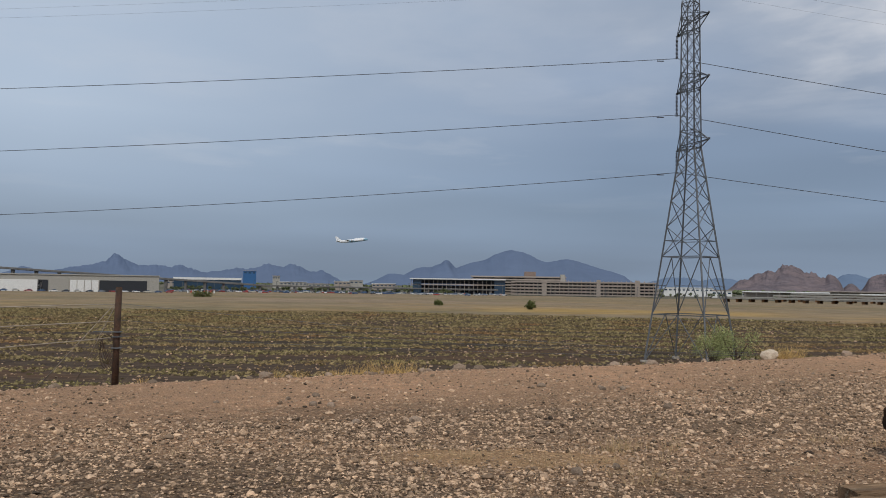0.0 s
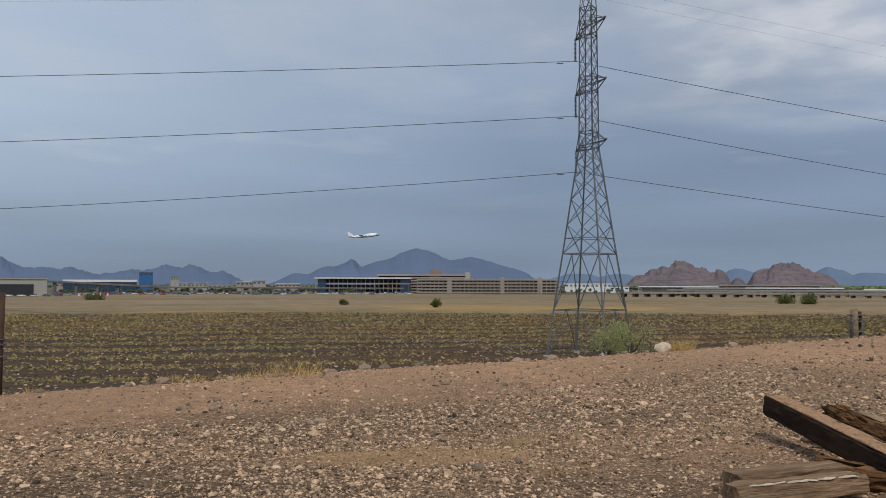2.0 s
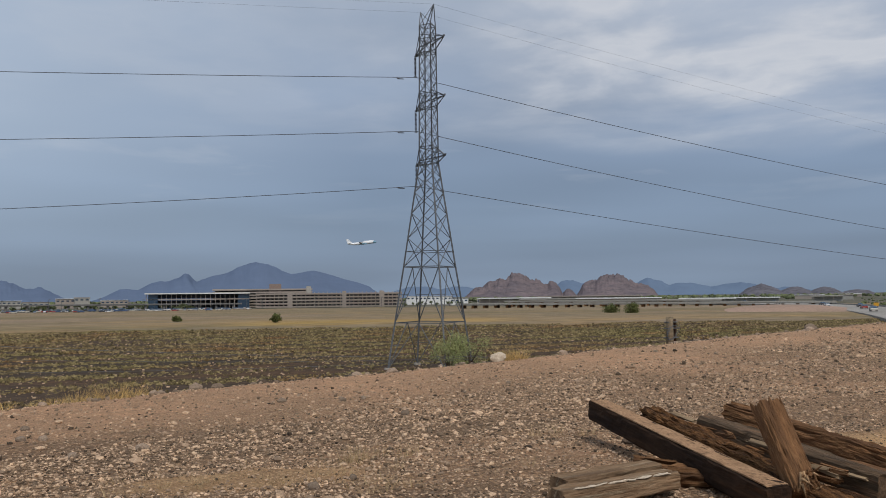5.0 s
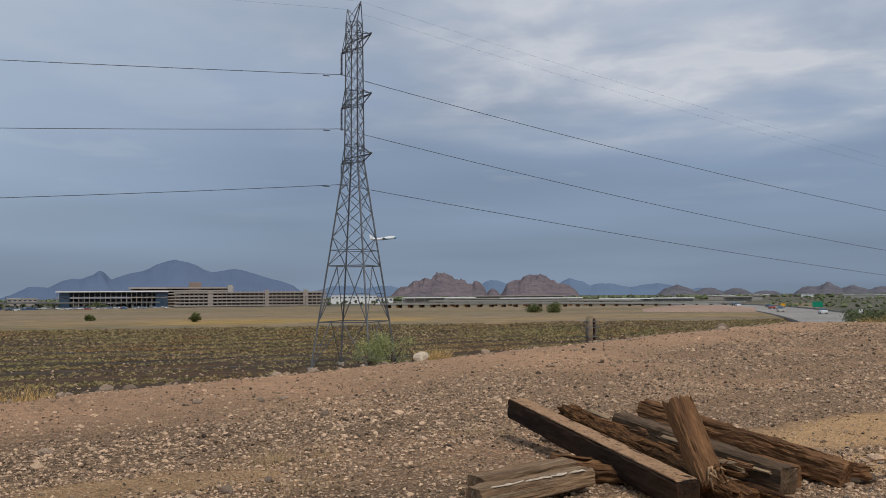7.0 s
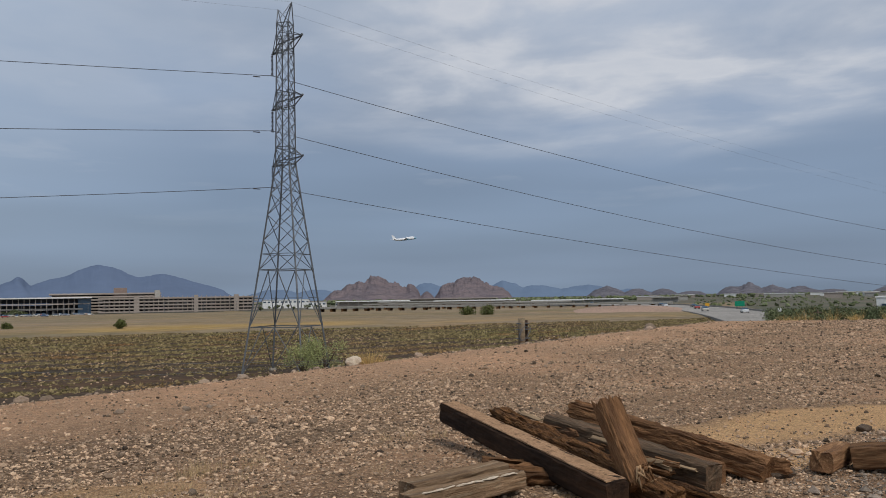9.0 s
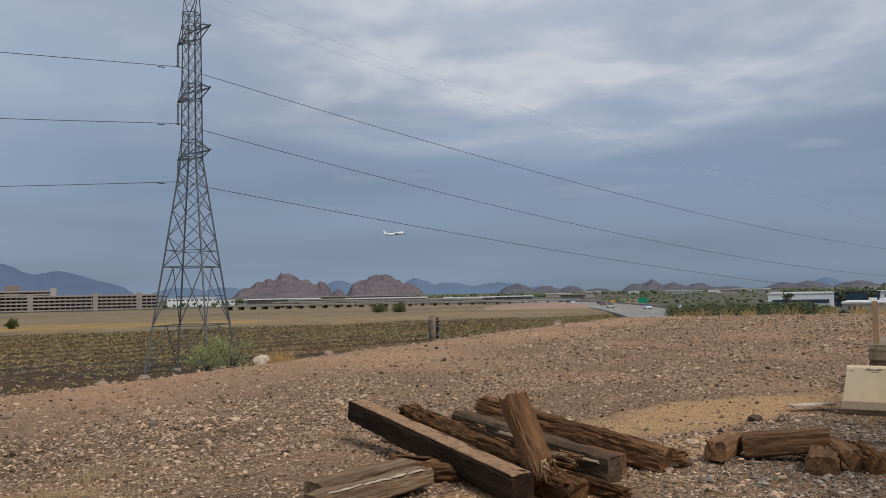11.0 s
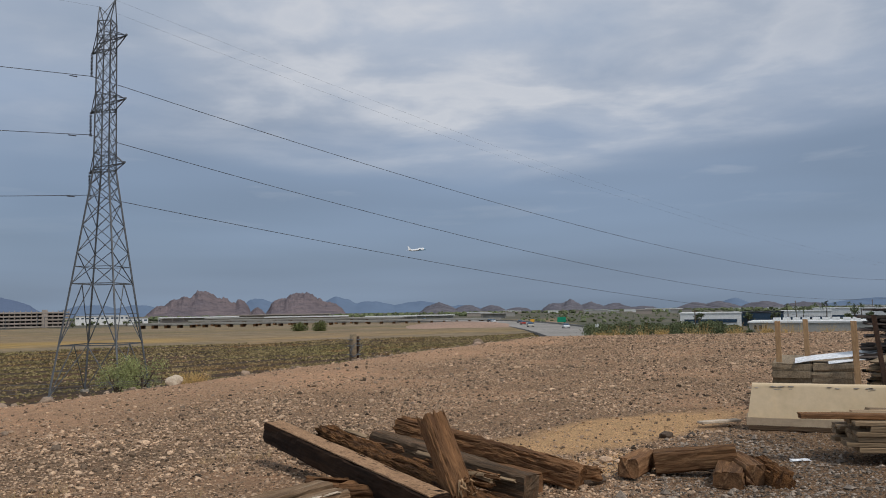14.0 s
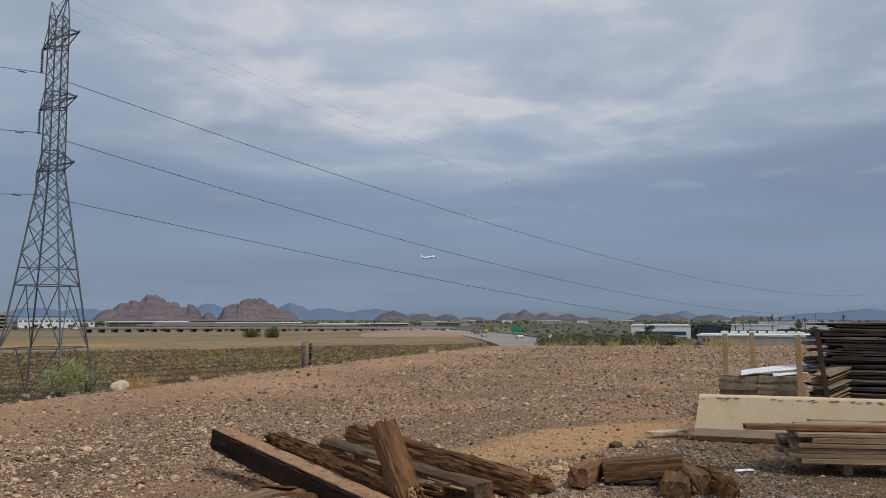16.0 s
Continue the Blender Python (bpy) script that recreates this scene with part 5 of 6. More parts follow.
def make_terminal():
    d = 650.0
    w = span_of(-2.4, 4.6, d)
    thing = empty("station_building", facing(1.1, d))
    part("roof", box(w, 40, 0.9, (0, 18, 12.0)), M_WHITE, thing, "flat white overhanging roof")
    part("upper_wall", box(w - 6, 30, 3.4, (0, 20, 8.5)), M_DARK, thing, "dark glass wall")
    part("deck", box(w - 2, 36, 0.8, (0, 18, 7.4)), M_BEIGE, thing)
    part("lower_wall", box(w - 14, 20, 6.8, (0, 24, 0.3)), M_DARK, thing)
    for i in range(22):
        part("column", box(0.45, 0.45, 12, (-w / 2 + 1 + (w - 2) * i / 21, 0.6, 0)), M_BEIGE, thing)
    part("stair_core", box(9, 12, 11.5, (w / 2 - 5, 6, 0)), M_GLASS, thing, "blue glass stair core")
    part("stair_core", box(7, 12, 11.8, (-w / 2 + 6, 6, 0)), M_GLASS, thing)
    part("entrance_canopy", box(24, 6, 1.0, (w * 0.1, -4, 3.4)), M_WHITE, thing)
    tagged(thing, "long glass station building under a flat white roof", "building")


def make_hangar():
    d = 520.0
    w = span_of(-31.5, -19.9, d)
    thing = empty("hangar", facing(-25.7, d))
    part("wall", box(w, 60, 10.0, (0, 30, 0)), M_OFFWHITE, thing)
    part("roof", box(w + 1, 61, 0.6, (0, 30, 10.0)), M_OFFWHITE, thing)
    # the wall has no openings: near-black panels stand in for the unlit inside
    for x0, ww, mat, lab in ((w / 2 - 20.6, 27, M_DARK, "dark panel for the shade inside an open hangar doorway"), (w / 2 - 42.6, 16, M_WHITE, "sliding hangar door"), (-w * 0.02 - 10, 5.5, M_DARK, "dark panel for the shade inside an open doorway"), (-w * 0.22, 22, M_WHITE, "sliding hangar door")):
        part("hangar_door", box(ww, 0.6, 7.0, (x0, -0.2, 0.1)), mat, thing, lab)
    for i in range(5):
        part("door_rib", box(0.25, 0.3, 7.0, (w / 2 - 50.6 + i * 4.0, -0.6, 0.1)), M_CONC_GREY, thing)
    tagged(thing, "low white aircraft hangar with an open dark doorway", "building")
    # elevated train guideway that climbs to the left
    rail = empty("train_guideway", Matrix.Identity(4))
    a, b = polar(-33.5, 590, -6.0, 17.2), polar(-12.5, 620, -6.5, 5.6)
    part("guideway_beam", beam_mesh("guideway_beam", (b - a).length, 4.0, 1.5, M_GUIDEWAY, 3, wear=0.0, segs=20), None, rail).matrix_basis = frame_of(a, b)
    b2 = polar(4.0, 640, -6.5, 4.6)
    part("guideway_beam", beam_mesh("guideway_beam", (b2 - b).length, 4.0, 1.2, M_GUIDEWAY, 4, wear=0.0, segs=20), None, rail).matrix_basis = frame_of(b, b2)
    for i in range(16):
        p = a.lerp(b, (i + 0.5) / 16)
        part("pier", box(1.8, 1.8, p.z - 0.6 - land(p.x, p.y), (p.x, p.y, land(p.x, p.y))), M_GUIDEWAY, rail)
    for i in range(14):
        p = b.lerp(b2, (i + 0.5) / 14)
        part("pier", box(1.6, 1.6, p.z - 0.6 - land(p.x, p.y), (p.x, p.y, land(p.x, p.y))), M_GUIDEWAY, rail)
    tagged(rail, "elevated concrete train guideway on piers, climbing", "guideway")


CAR_COLOURS = ((0.75, 0.75, 0.75), (0.05, 0.05, 0.06), (0.3, 0.31, 0.33), (0.35, 0.04, 0.03), (0.06, 0.1, 0.2), (0.55, 0.52, 0.45))
CAR_PAINT = [plain("car_paint", c, rough=0.3) for c in CAR_COLOURS]
CAR_MESH = {}


def car_model(k):
    """A saloon along +x: body, glasshouse, four wheels."""
    if k in CAR_MESH:
        return CAR_MESH[k]
    side = [(-2.2, 0.35), (-2.25, 0.8), (-1.9, 0.95), (1.0, 0.98), (2.1, 0.8), (2.25, 0.5), (2.2, 0.3)]
    rings = [[Vector((x, y, z)) for x, z in side] for y in (-0.88, 0.88)]
    body = mesh_of("body", *loft(rings), CAR_PAINT[k])
    cab = [(-1.75, 0.95), (-1.2, 1.42), (0.25, 1.45), (1.05, 0.97)]
    rings = [[Vector((x, y * (1 if z < 1 else 0.82), z)) for x, z in cab] for y in (-0.8, 0.8)]
    glass = mesh_of("cabin", *loft(rings), M_GLASS)
    wheel = []
    for y in (-0.12, 0.12):
        wheel.append([Vector((0.33 * math.cos(a), y, 0.33 * math.sin(a))) for a in [i * math.pi / 6 for i in range(12)]])
    CAR_MESH[k] = (body, glass, mesh_of("wheel", *loft(wheel), M_DARK))
    return CAR_MESH[k]


def car(m, k, label, group):
    thing = empty("car", m)
    body, glass, wheel = car_model(k)
    part("body", body, None, thing)
    part("cabin", glass, None, thing)
    for x in (-1.4, 1.4):
        for y in (-0.8, 0.8):
            part("wheel", wheel, None, thing).location = (x, y, 0.33)
    return tagged(thing, label, "car", group)


NAMES = ("white", "black", "grey", "dark red", "dark blue", "beige")


def make_airport_edge():
    """Parked cars, lamp posts, trees and low buildings along the far side of the field."""
    rng = random.Random(21)
    for i in range(260):
        az = rng.uniform(-19.5, 4.6)
        d = rng.uniform(560, 680)
        k = rng.randrange(6)
        car(facing(az, d, 0, rng.choice((0, 90, 180, 20))), k, NAMES[k] + " car parked at the edge of the airfield", "parked cars")
    for i in range(140):
        az = rng.uniform(-19.5, 2) if i < 120 else rng.uniform(15.5, 24)
        d = rng.uniform(610, 760)
        p = polar(az, d)
        s = rng.uniform(1.6, 4.6)
        bush(p.x, p.y, s, s * rng.uniform(0.9, 1.7), M_TREE_LEAF, "dark green tree among the airport buildings", 700 + i, leaves=220, leaf=0.5, trunk=s * 0.25, name="tree", group="airport trees")
    for i in range(40):
        az = -19 + 34 * i / 39 + rng.uniform(-0.3, 0.3)
        d = rng.uniform(595, 650)
        h = rng.uniform(6.5, 9)
        lamp = empty("street_lamp", facing(az, d))
        part("pole", box(0.28, 0.28, h), M_STEEL, lamp)
        part("lamp_head", box(1.6, 0.4, 0.25, (0.5, 0, h)), M_STEEL, lamp)
        tagged(lamp, "tall grey street lamp by the airport road", "street lamp", "airport lamps")
    for az, d, w, h, mat, lab in ((-16.7, 760, 60, 9.0, M_GLASS, "long low white-roofed terminal building"), (-13.85, 900, 14, 19.5, M_BLUE, "tall blue glass office block"), (-12.0, 900, 8, 14.5, M_OFFWHITE, "small cream tower block"), (-10.8, 900, 30, 8, M_OFFWHITE, "low cream office building"), (-7.0, 850, 26, 9.5, M_BEIGE, "beige mid-rise hotel block"), (-6.3, 840, 14, 10.5, M_OFFWHITE, "cream mid-rise hotel block"), (-4.3, 860, 26, 7.5, M_BEIGE, "low beige airport building"), (-18.4, 820, 30, 8, M_BEIGE, "low beige airport building"), (-9.0, 800, 22, 6.5, M_OFFWHITE, "low cream office building"), (17.4, 760, 44, 8, M_WHITE, "low white roadside warehouse"), (19.6, 700, 16, 6, M_WHITE, "small white roadside building"), (21.3, 690, 10, 5.5, M_OFFWHITE, "small white flat-roofed building")):
        b = empty("building", facing(az, d))
        part("wall", box(w, 16, h, (0, 8, 0), 0.1), mat, b)
        part("roof", box(w + 0.8, 17, 2.0 if w > 59 else 0.4, (0, 8, h)), M_WHITE if w > 25 else M_BEIGE, b)
        nw = max(3, int(w / 4))
        for s in range(nw):
            part("window", box(w / nw * 0.55, 0.2, 1.2, (-w / 2 + w / nw * (s + 0.5), -0.05, h - 2.6)), M_GLASS, b)
        tagged(b, lab, "building", "airport buildings")
    for i in range(9):
        c = facing(-19.0 + i * 0.22 + 1.0, 515)
        cone = empty("traffic_barrel", c)
        part("barrel", box(0.7, 0.7, 1.6, (0, 0, 0), 0.1), M_RED if i % 2 else M_WHITE, cone)
        tagged(cone, "red or white traffic barrel by the hangar", "traffic barrel", "traffic barrels")
    for i in range(16):
        k = rng.randrange(6)
        car(facing(-30 + i * 0.72, 512, 0, rng.choice((0, 180))), k, NAMES[k] + " service vehicle beside the hangar", "service vehicles")


# ---------------------------------------------------------------- freeway and the right-hand distance
def ribbon(name, pts, widths, z_up, mat, thick=0.4):
    rings = []
    for i, p in enumerate(pts):
        q = frame_of(pts[max(i - 1, 0)], pts[min(i + 1, len(pts) - 1)])
        n = q.to_3x3() @ Vector((0, 1, 0))
        w = widths[i] / 2
        rings.append([p + n * w + Vector((0, 0, z_up)), p - n * w + Vector((0, 0, z_up)), p - n * w + Vector((0, 0, z_up - thick)), p + n * w + Vector((0, 0, z_up - thick))])
    return mesh_of(name, *loft(rings), mat)


def smooth_path(ctrl, n):
    out = []
    k = len(ctrl)
    for i in range(n + 1):
        t = (k - 1) * i / n
        j = min(int(t), k - 2)
        f = t - j
        p0, p1, p2, p3 = (Vector(ctrl[max(min(j + o, k - 1), 0)]) for o in (-1, 0, 1, 2))
        out.append(0.5 * ((2 * p1) + (p2 - p0) * f + (2 * p0 - 5 * p1 + 4 * p2 - p3) * f * f + (3 * p1 - p0 - 3 * p2 + p3) * f ** 3))
    return out


def make_freeway():
    ctrl = [(92, 66, -4.6), (129, 102, -4.6), (188, 165, -4.7), (246, 236, -4.8), (294, 312, -4.9), (330, 392, -5.0), (345, 470, -5.1)]
    pts = smooth_path(ctrl, 60)
    road = tagged(new("road", ribbon("road", pts, [14 + 0.3 * i for i in range(61)], 0.35, M_ASPHALT, 1.2)), "pale grey freeway curving away over the plain", "road", kind="structure")
    for side in (-1,):
        rail_pts = []
        for i, p in enumerate(pts):
            q = frame_of(pts[max(i - 1, 0)], pts[min(i + 1, 60)])
            rail_pts.append(p + q.to_3x3() @ Vector((0, side * (6.8 + 0.15 * i), 0)))
        tagged(new("guard_rail", ribbon("guard_rail", rail_pts, [0.3] * 61, 0.9, M_ASPHALT, 0.6)), "low concrete guard wall beside the freeway", "guard rail", "guard rails")
    rng = random.Random(9)
    for f, k, lane in ((0.33, 0, -3), (0.40, 1, 3), (0.46, 3, 2), (0.52, 1, -3), (0.58, 0, 4), (0.63, 1, 0), (0.69, 2, -5), (0.74, 0, 5), (0.80, 1, -4), (0.86, 0, 3), (0.37, 5, 5)):
        i = int(f * 60)
        q = frame_of(pts[i], pts[i + 1])
        label = NAMES[k] + " car on the freeway"
        car(q @ Matrix.Translation((0, lane, 0.36)), k, label, "freeway cars")
    # graded pink slope inside the bend
    cx = polar(42.2, 300)
    verts, faces = [], []
    nu, nv = 40, 12
    for j in range(nv + 1):
        for i in range(nu + 1):
            az, d = 38.0 + 8.0 * i / nu, 270 + 90 * j / nv
            p = polar(az, d)
            f = math.sin(math.pi * i / nu) ** 0.6 * math.sin(math.pi * j / nv) ** 0.6
            verts.append((p.x, p.y, p.z - 0.3 + 2.3 * f + 0.3 * f * noise.noise(p * 0.06)))
    faces = [(j * (nu + 1) + i, j * (nu + 1) + i + 1, (j + 1) * (nu + 1) + i + 1, (j + 1) * (nu + 1) + i) for j in range(nv) for i in range(nu)]
    tagged(new("earth_slope", mesh_of("earth_slope", verts, faces, M_PINK_SOIL, smooth=True)), "graded pinkish earth slope inside the road's bend", "earth slope", kind="structure")
    # low trestle bridges
    for az0, d0, az1, d1, up, wid, step in ((19.5, 470, 45.0, 440, 2.0, 8, 7.0), (23.0, 540, 38.0, 520, 2.8, 10, 10.0)):
        a, b = polar(az0, d0, -5.9), polar(az1, d1, -5.9)
        length = (b - a).length
        bridge = empty("road_bridge", frame_of(a, b))
        part("deck", box(length, wid, 0.5, (length / 2, 0, up)), M_OFFWHITE, bridge)
        part("parapet", box(length, 0.3, 0.6, (length / 2, -wid / 2, up + 0.5)), M_OFFWHITE, bridge)
        n = int(length / step)
        for i in range(n):
            part("pier", box(1.4, wid * 0.8, up, (step * (i + 0.5), 0, -0.2)), M_TIMBER, bridge)
        tagged(bridge, "long low concrete road bridge on many piers", "bridge", "road bridges")
    # depot roofs before the buttes
    for az, d, w, h, mat in ((23.6, 640, 60, 5.4, M_WHITE), (27.2, 620, 70, 4.4, M_OFFWHITE), (31.0, 610, 64, 4.8, M_WHITE), (34.2, 600, 30, 3.2, M_BEIGE), (37.0, 640, 42, 3.6, M_WHITE), (40.2, 700, 36, 3.6, M_WHITE), (29.0, 700, 90, 6.4, M_BEIGE), (44.5, 760, 26, 4, M_OFFWHITE)):
        b = empty("depot_building", facing(az, d))
        part("roof", box(w, 30, 0.7, (0, 15, h)), mat, b)
        part("wall", box(w - 2, 26, h, (0, 16, 0)), M_BEIGE if w > 45 else M_OFFWHITE, b)
        for i in range(int(w / 8)):
            part("column", box(0.5, 0.5, h, (-w / 2 + 2 + i * 8, 0.5, 0)), M_BEIGE, b)
        tagged(b, "long low depot shed with a pale flat roof", "building", "depot sheds")
    # overhead signs
    for az, d, z, w, h, mat, lab in ((49.4, 300, -1.6, 3.3, 1.9, M_GREEN_SIGN, "green freeway sign on posts"), (47.3, 330, -2.6, 1.6, 1.2, M_ORANGE, "yellow freeway warning sign"), (51.9, 150, -1.3, 0.6, 0.7, M_WHITE, "small white roadside sign")):
        s = empty("road_sign", facing(az, d))
        g = land(*polar(az, d).to_2d())
        part("panel", box(w, 0.2, h, (0, 0, z - h - g), 0.03), mat, s)
        for x in ((-w * 0.3, w * 0.3) if w > 1 else (0,)):
            part("post", box(0.2 if w > 1 else 0.1, 0.2, z - h * 0.5 - g, (x, 0.2, 0)), M_STEEL, s)
        tagged(s, lab, "road sign")


def make_business_park():
    rng = random.Random(33)
    for az, d, w, h, parts in ((59.6, 260, span_of(57.6, 61.6, 260), 4.1, "white"), (62.9, 262, span_of(61.5, 64.2, 262), 4.2, "dark"), (65.6, 300, 16, 4.2, "white"), (66.2, 190, span_of(62.2, 70.5, 190), 2.3, "low"), (69.5, 330, 40, 5.0, "white"), (73.5, 300, 40, 4.6, "white")):
        b = empty("office_building", facing(az, d))
        mat = {"white": M_WHITE, "dark": M_GLASS, "low": M_OFFWHITE}[parts]
        part("wall", box(w, 20, h, (0, 10, 0), 0.05), mat, b)
        part("roof", box(w + 0.4, 20.4, 0.35, (0, 10, h)), M_WHITE if parts != "dark" else M_DARK, b)
        if parts == "white":
            part("window_band", box(w * 0.86, 0.2, 1.1, (0, -0.06, h * 0.30)), M_GLASS, b)
            part("doorway", box(w * 0.2, 0.3, h * 0.45, (w * 0.1, -0.1, 0)), M_DARK, b)
        elif parts == "low":
            for x in (-0.45, -0.41, -0.37):
                part("window", box(0.5, 0.2, 0.9, (w * x, -0.06, 0.9)), M_DARK, b)
            for i in range(9):
                part("roof_unit", box(1.6, 1.6, 0.7, (-w * 0.3 + i * w * 0.075, 6 + rng.uniform(0, 6), h + 0.35), 0.03), M_WHITE, b)
        tagged(b, {"white": "low white office building with dark window bands", "dark": "dark blue glass office block", "low": "long cream single-storey warehouse with roof units"}[parts], "building", "business park")
    for i in range(70):
        az = rng.uniform(51.5, 60.5) if i < 56 else rng.uniform(60, 64)
        d = rng.uniform(140, 215)
        p = polar(az, d)
        s = rng.uniform(1.8, 3.3) if i < 56 else rng.uniform(1.4, 2.0)
        bush(p.x, p.y, s * rng.uniform(0.8, 1.0), s * 1.8, M_TREE_LEAF, "low dark green desert tree beside the freeway", 800 + i, leaves=700, leaf=0.2, trunk=0.3, name="tree", group="roadside trees")
    for i in range(26):
        az = rng.uniform(58, 72)
        d = rng.uniform(230, 420)
        p = polar(az, d)
        s = rng.uniform(3.5, 6.0)
        bush(p.x, p.y, s, s * 0.8, M_TREE_LEAF, "dark green tree between the buildings", 900 + i, leaves=260, leaf=0.28, trunk=s * 0.35, name="tree", group="business park trees")
    for i in range(14):
        az = 64.5 + i * 0.5 + rng.uniform(-0.2, 0.2)
        d = rng.uniform(260, 360)
        h = rng.uniform(5.5, 7.5)
        palm = empty("palm_tree", facing(az, d))
        part("trunk", tube_mesh("trunk", [(0, 0, -0.2), (0.1, 0, h * 0.5), (0, 0, h)], [0.22, 0.17, 0.15], M_BARK), None, palm)
        vv, tt = [], []
        for f in range(20):
            a, drop = f * 2.4, rng.uniform(-0.9, 0.9)
            for s0 in range(4):
                r0, r1 = s0 * 0.42, s0 * 0.42 + 0.46
                z0, z1 = h + drop * r0 - 0.28 * r0 * r0, h + drop * r1 - 0.28 * r1 * r1
                w = 0.24 * (1 - s0 / 5)
                k = len(vv)
                vv += [(r0 * math.cos(a) - w * math.sin(a), r0 * math.sin(a) + w * math.cos(a), z0), (r0 * math.cos(a) + w * math.sin(a), r0 * math.sin(a) - w * math.cos(a), z0), (r1 * math.cos(a), r1 * math.sin(a), z1)]
                tt.append((k, k + 1, k + 2))
        part("fronds", array_mesh("fronds", vv, tt, M_TREE_LEAF), None, palm)
        tagged(palm, "tall fan palm with a dark green crown", "palm tree", "palms")
    for i in range(18):
        az = rng.uniform(53.5, 63.5)
        p = polar(az, rng.uniform(128, 142))
        k = rng.randrange(6)
        car(Matrix.Translation(p) @ pose(0, 0, 0, 0, 0, -az + rng.choice((0, 60, 90))), k, NAMES[k] + " car parked under the trees", "parked cars")
    for az, d, h in ((58.6, 190, 5.6), (54.2, 150, 3.0), (65.0, 420, 9), (69.5, 420, 9)):
        p = polar(az, d)
        pole = empty("utility_pole", Matrix.Translation(p))
        part("pole", tube_mesh("pole", [(0, 0, -0.3), (0, 0, h)], [0.16, 0.12], M_BARK, 8), None, pole)
        part("crossarm", box(2.0, 0.12, 0.14, (0, 0, h - 0.6)), M_BARK, pole)
        tagged(pole, "brown wooden utility pole", "utility pole", "utility poles")
    # scattered far town: pale roofs and dark trees
    for i in range(30):
        az = rng.uniform(35, 72)
        d = rng.uniform(900, 1900)
        b = empty("far_building", facing(az, d))
        w, h = rng.uniform(10, 34), rng.uniform(3, 5.5)
        part("wall", box(w, 20, h, (0, 10, 0)), rng.choice((M_OFFWHITE, M_BEIGE, M_WHITE)), b)
        part("roof", box(w + 1, 21, 0.6, (0, 10, h)), M_WHITE if i % 2 else M_BEIGE, b)
        tagged(b, "small pale building far over the plain", "building", "far town")


def make_far_trees():
    """The dark line of trees along the foot of the hills."""
    rng = np.random.default_rng(17)
    n = 3400
    az, d = np.radians(rng.uniform(-34, 78, n)), rng.uniform(1000, 2100, n)
    keep = np.array([noise.noise(Vector((a * 14, b * 0.004, 2))) > -0.15 for a, b in zip(az, d)])
    az, d = az[keep], d[keep]
    pts = np.stack([d * np.sin(az), d * np.cos(az), np.full(len(d), -6.0)], 1)
    az2, d2 = np.radians(rng.uniform(46.5, 78, 700)), 380 + 800 * rng.uniform(0, 1, 700) ** 1.1
    near = np.stack([d2 * np.sin(az2), d2 * np.cos(az2), np.array([land(r * math.sin(a), r * math.cos(a)) for a, r in zip(az2, d2)])], 1)
    pts = np.concatenate([pts, near])
    size = np.concatenate([rng.uniform(1.6, 4.6, len(d)), rng.uniform(0.5, 1.5, 700)])
    v, t = scatter(pts, size, rng, flat=(0.6, 0.6), sink=0.4, jag=0.45)
    tagged(new("far_trees", array_mesh("far_trees", v, t, M_TREE_LEAF)), "dark line of trees across the far plain", "trees", kind="stuff")


# ---------------------------------------------------------------- mountains
def mountain(name, az0, az1, dist, depth, peaks, mat, label, rough=0.12, seed=0, n=140, rows=14, base=-8.0, craggy=0.0, sharp=1.6, melt=0.0):
    """A ridge: a sum of peaks (bearing, degrees high, width) with gullies on its slopes."""
    verts = []
    for j in range(rows + 1):
        s = j / rows
        for i in range(n + 1):
            az = az0 + (az1 - az0) * i / n
            spur = az + 0.9 * (1 - s) * noise.noise(Vector((az * 0.9 + seed, s * 2.5, 4))) if melt else az
            hs = [ph * (1 - (abs(spur - pa) / pw) ** sharp) for pa, ph, pw in peaks if abs(spur - pa) < pw] or [0.0]
            h = sum(v ** melt for v in hs) ** (1 / melt) if melt else max(hs)
            edge = min(1.0, 9.0 * min(i, n - i) / n)
            p = Vector((az * 1.7 + seed, s * 2.2, seed * 0.37))
            g = noise.noise(p * 1.1) + 0.5 * noise.noise(p * 2.7) + 0.28 * noise.noise(p * 6.1)
            prof = math.sin(math.pi * min(s * 1.15 + 0.02, 1.0) * 0.5) if s < 0.85 else math.cos((s - 0.85) / 0.15 * math.pi / 2)
            h = h * prof * (1 + rough * g * (0.4 + prof)) * edge
            if craggy:
                h += craggy * edge * prof * abs(noise.noise(Vector((az * 3.4, s * 3, seed)))) * min(1, h * 2)
            d = dist + depth * (s - 0.85)
            verts.append((d * math.sin(radians(az)), d * math.cos(radians(az)), base + d * math.tan(radians(max(h, 0)) ) + (dist * 0.0 if h > 0 else 0)))
    faces = [(j * (n + 1) + i, j * (n + 1) + i + 1, (j + 1) * (n + 1) + i + 1, (j + 1) * (n + 1) + i) for j in range(rows) for i in range(n)]
    tagged(new(name, mesh_of(name, verts, faces, mat, smooth=True)), label, "mountain", kind="structure")


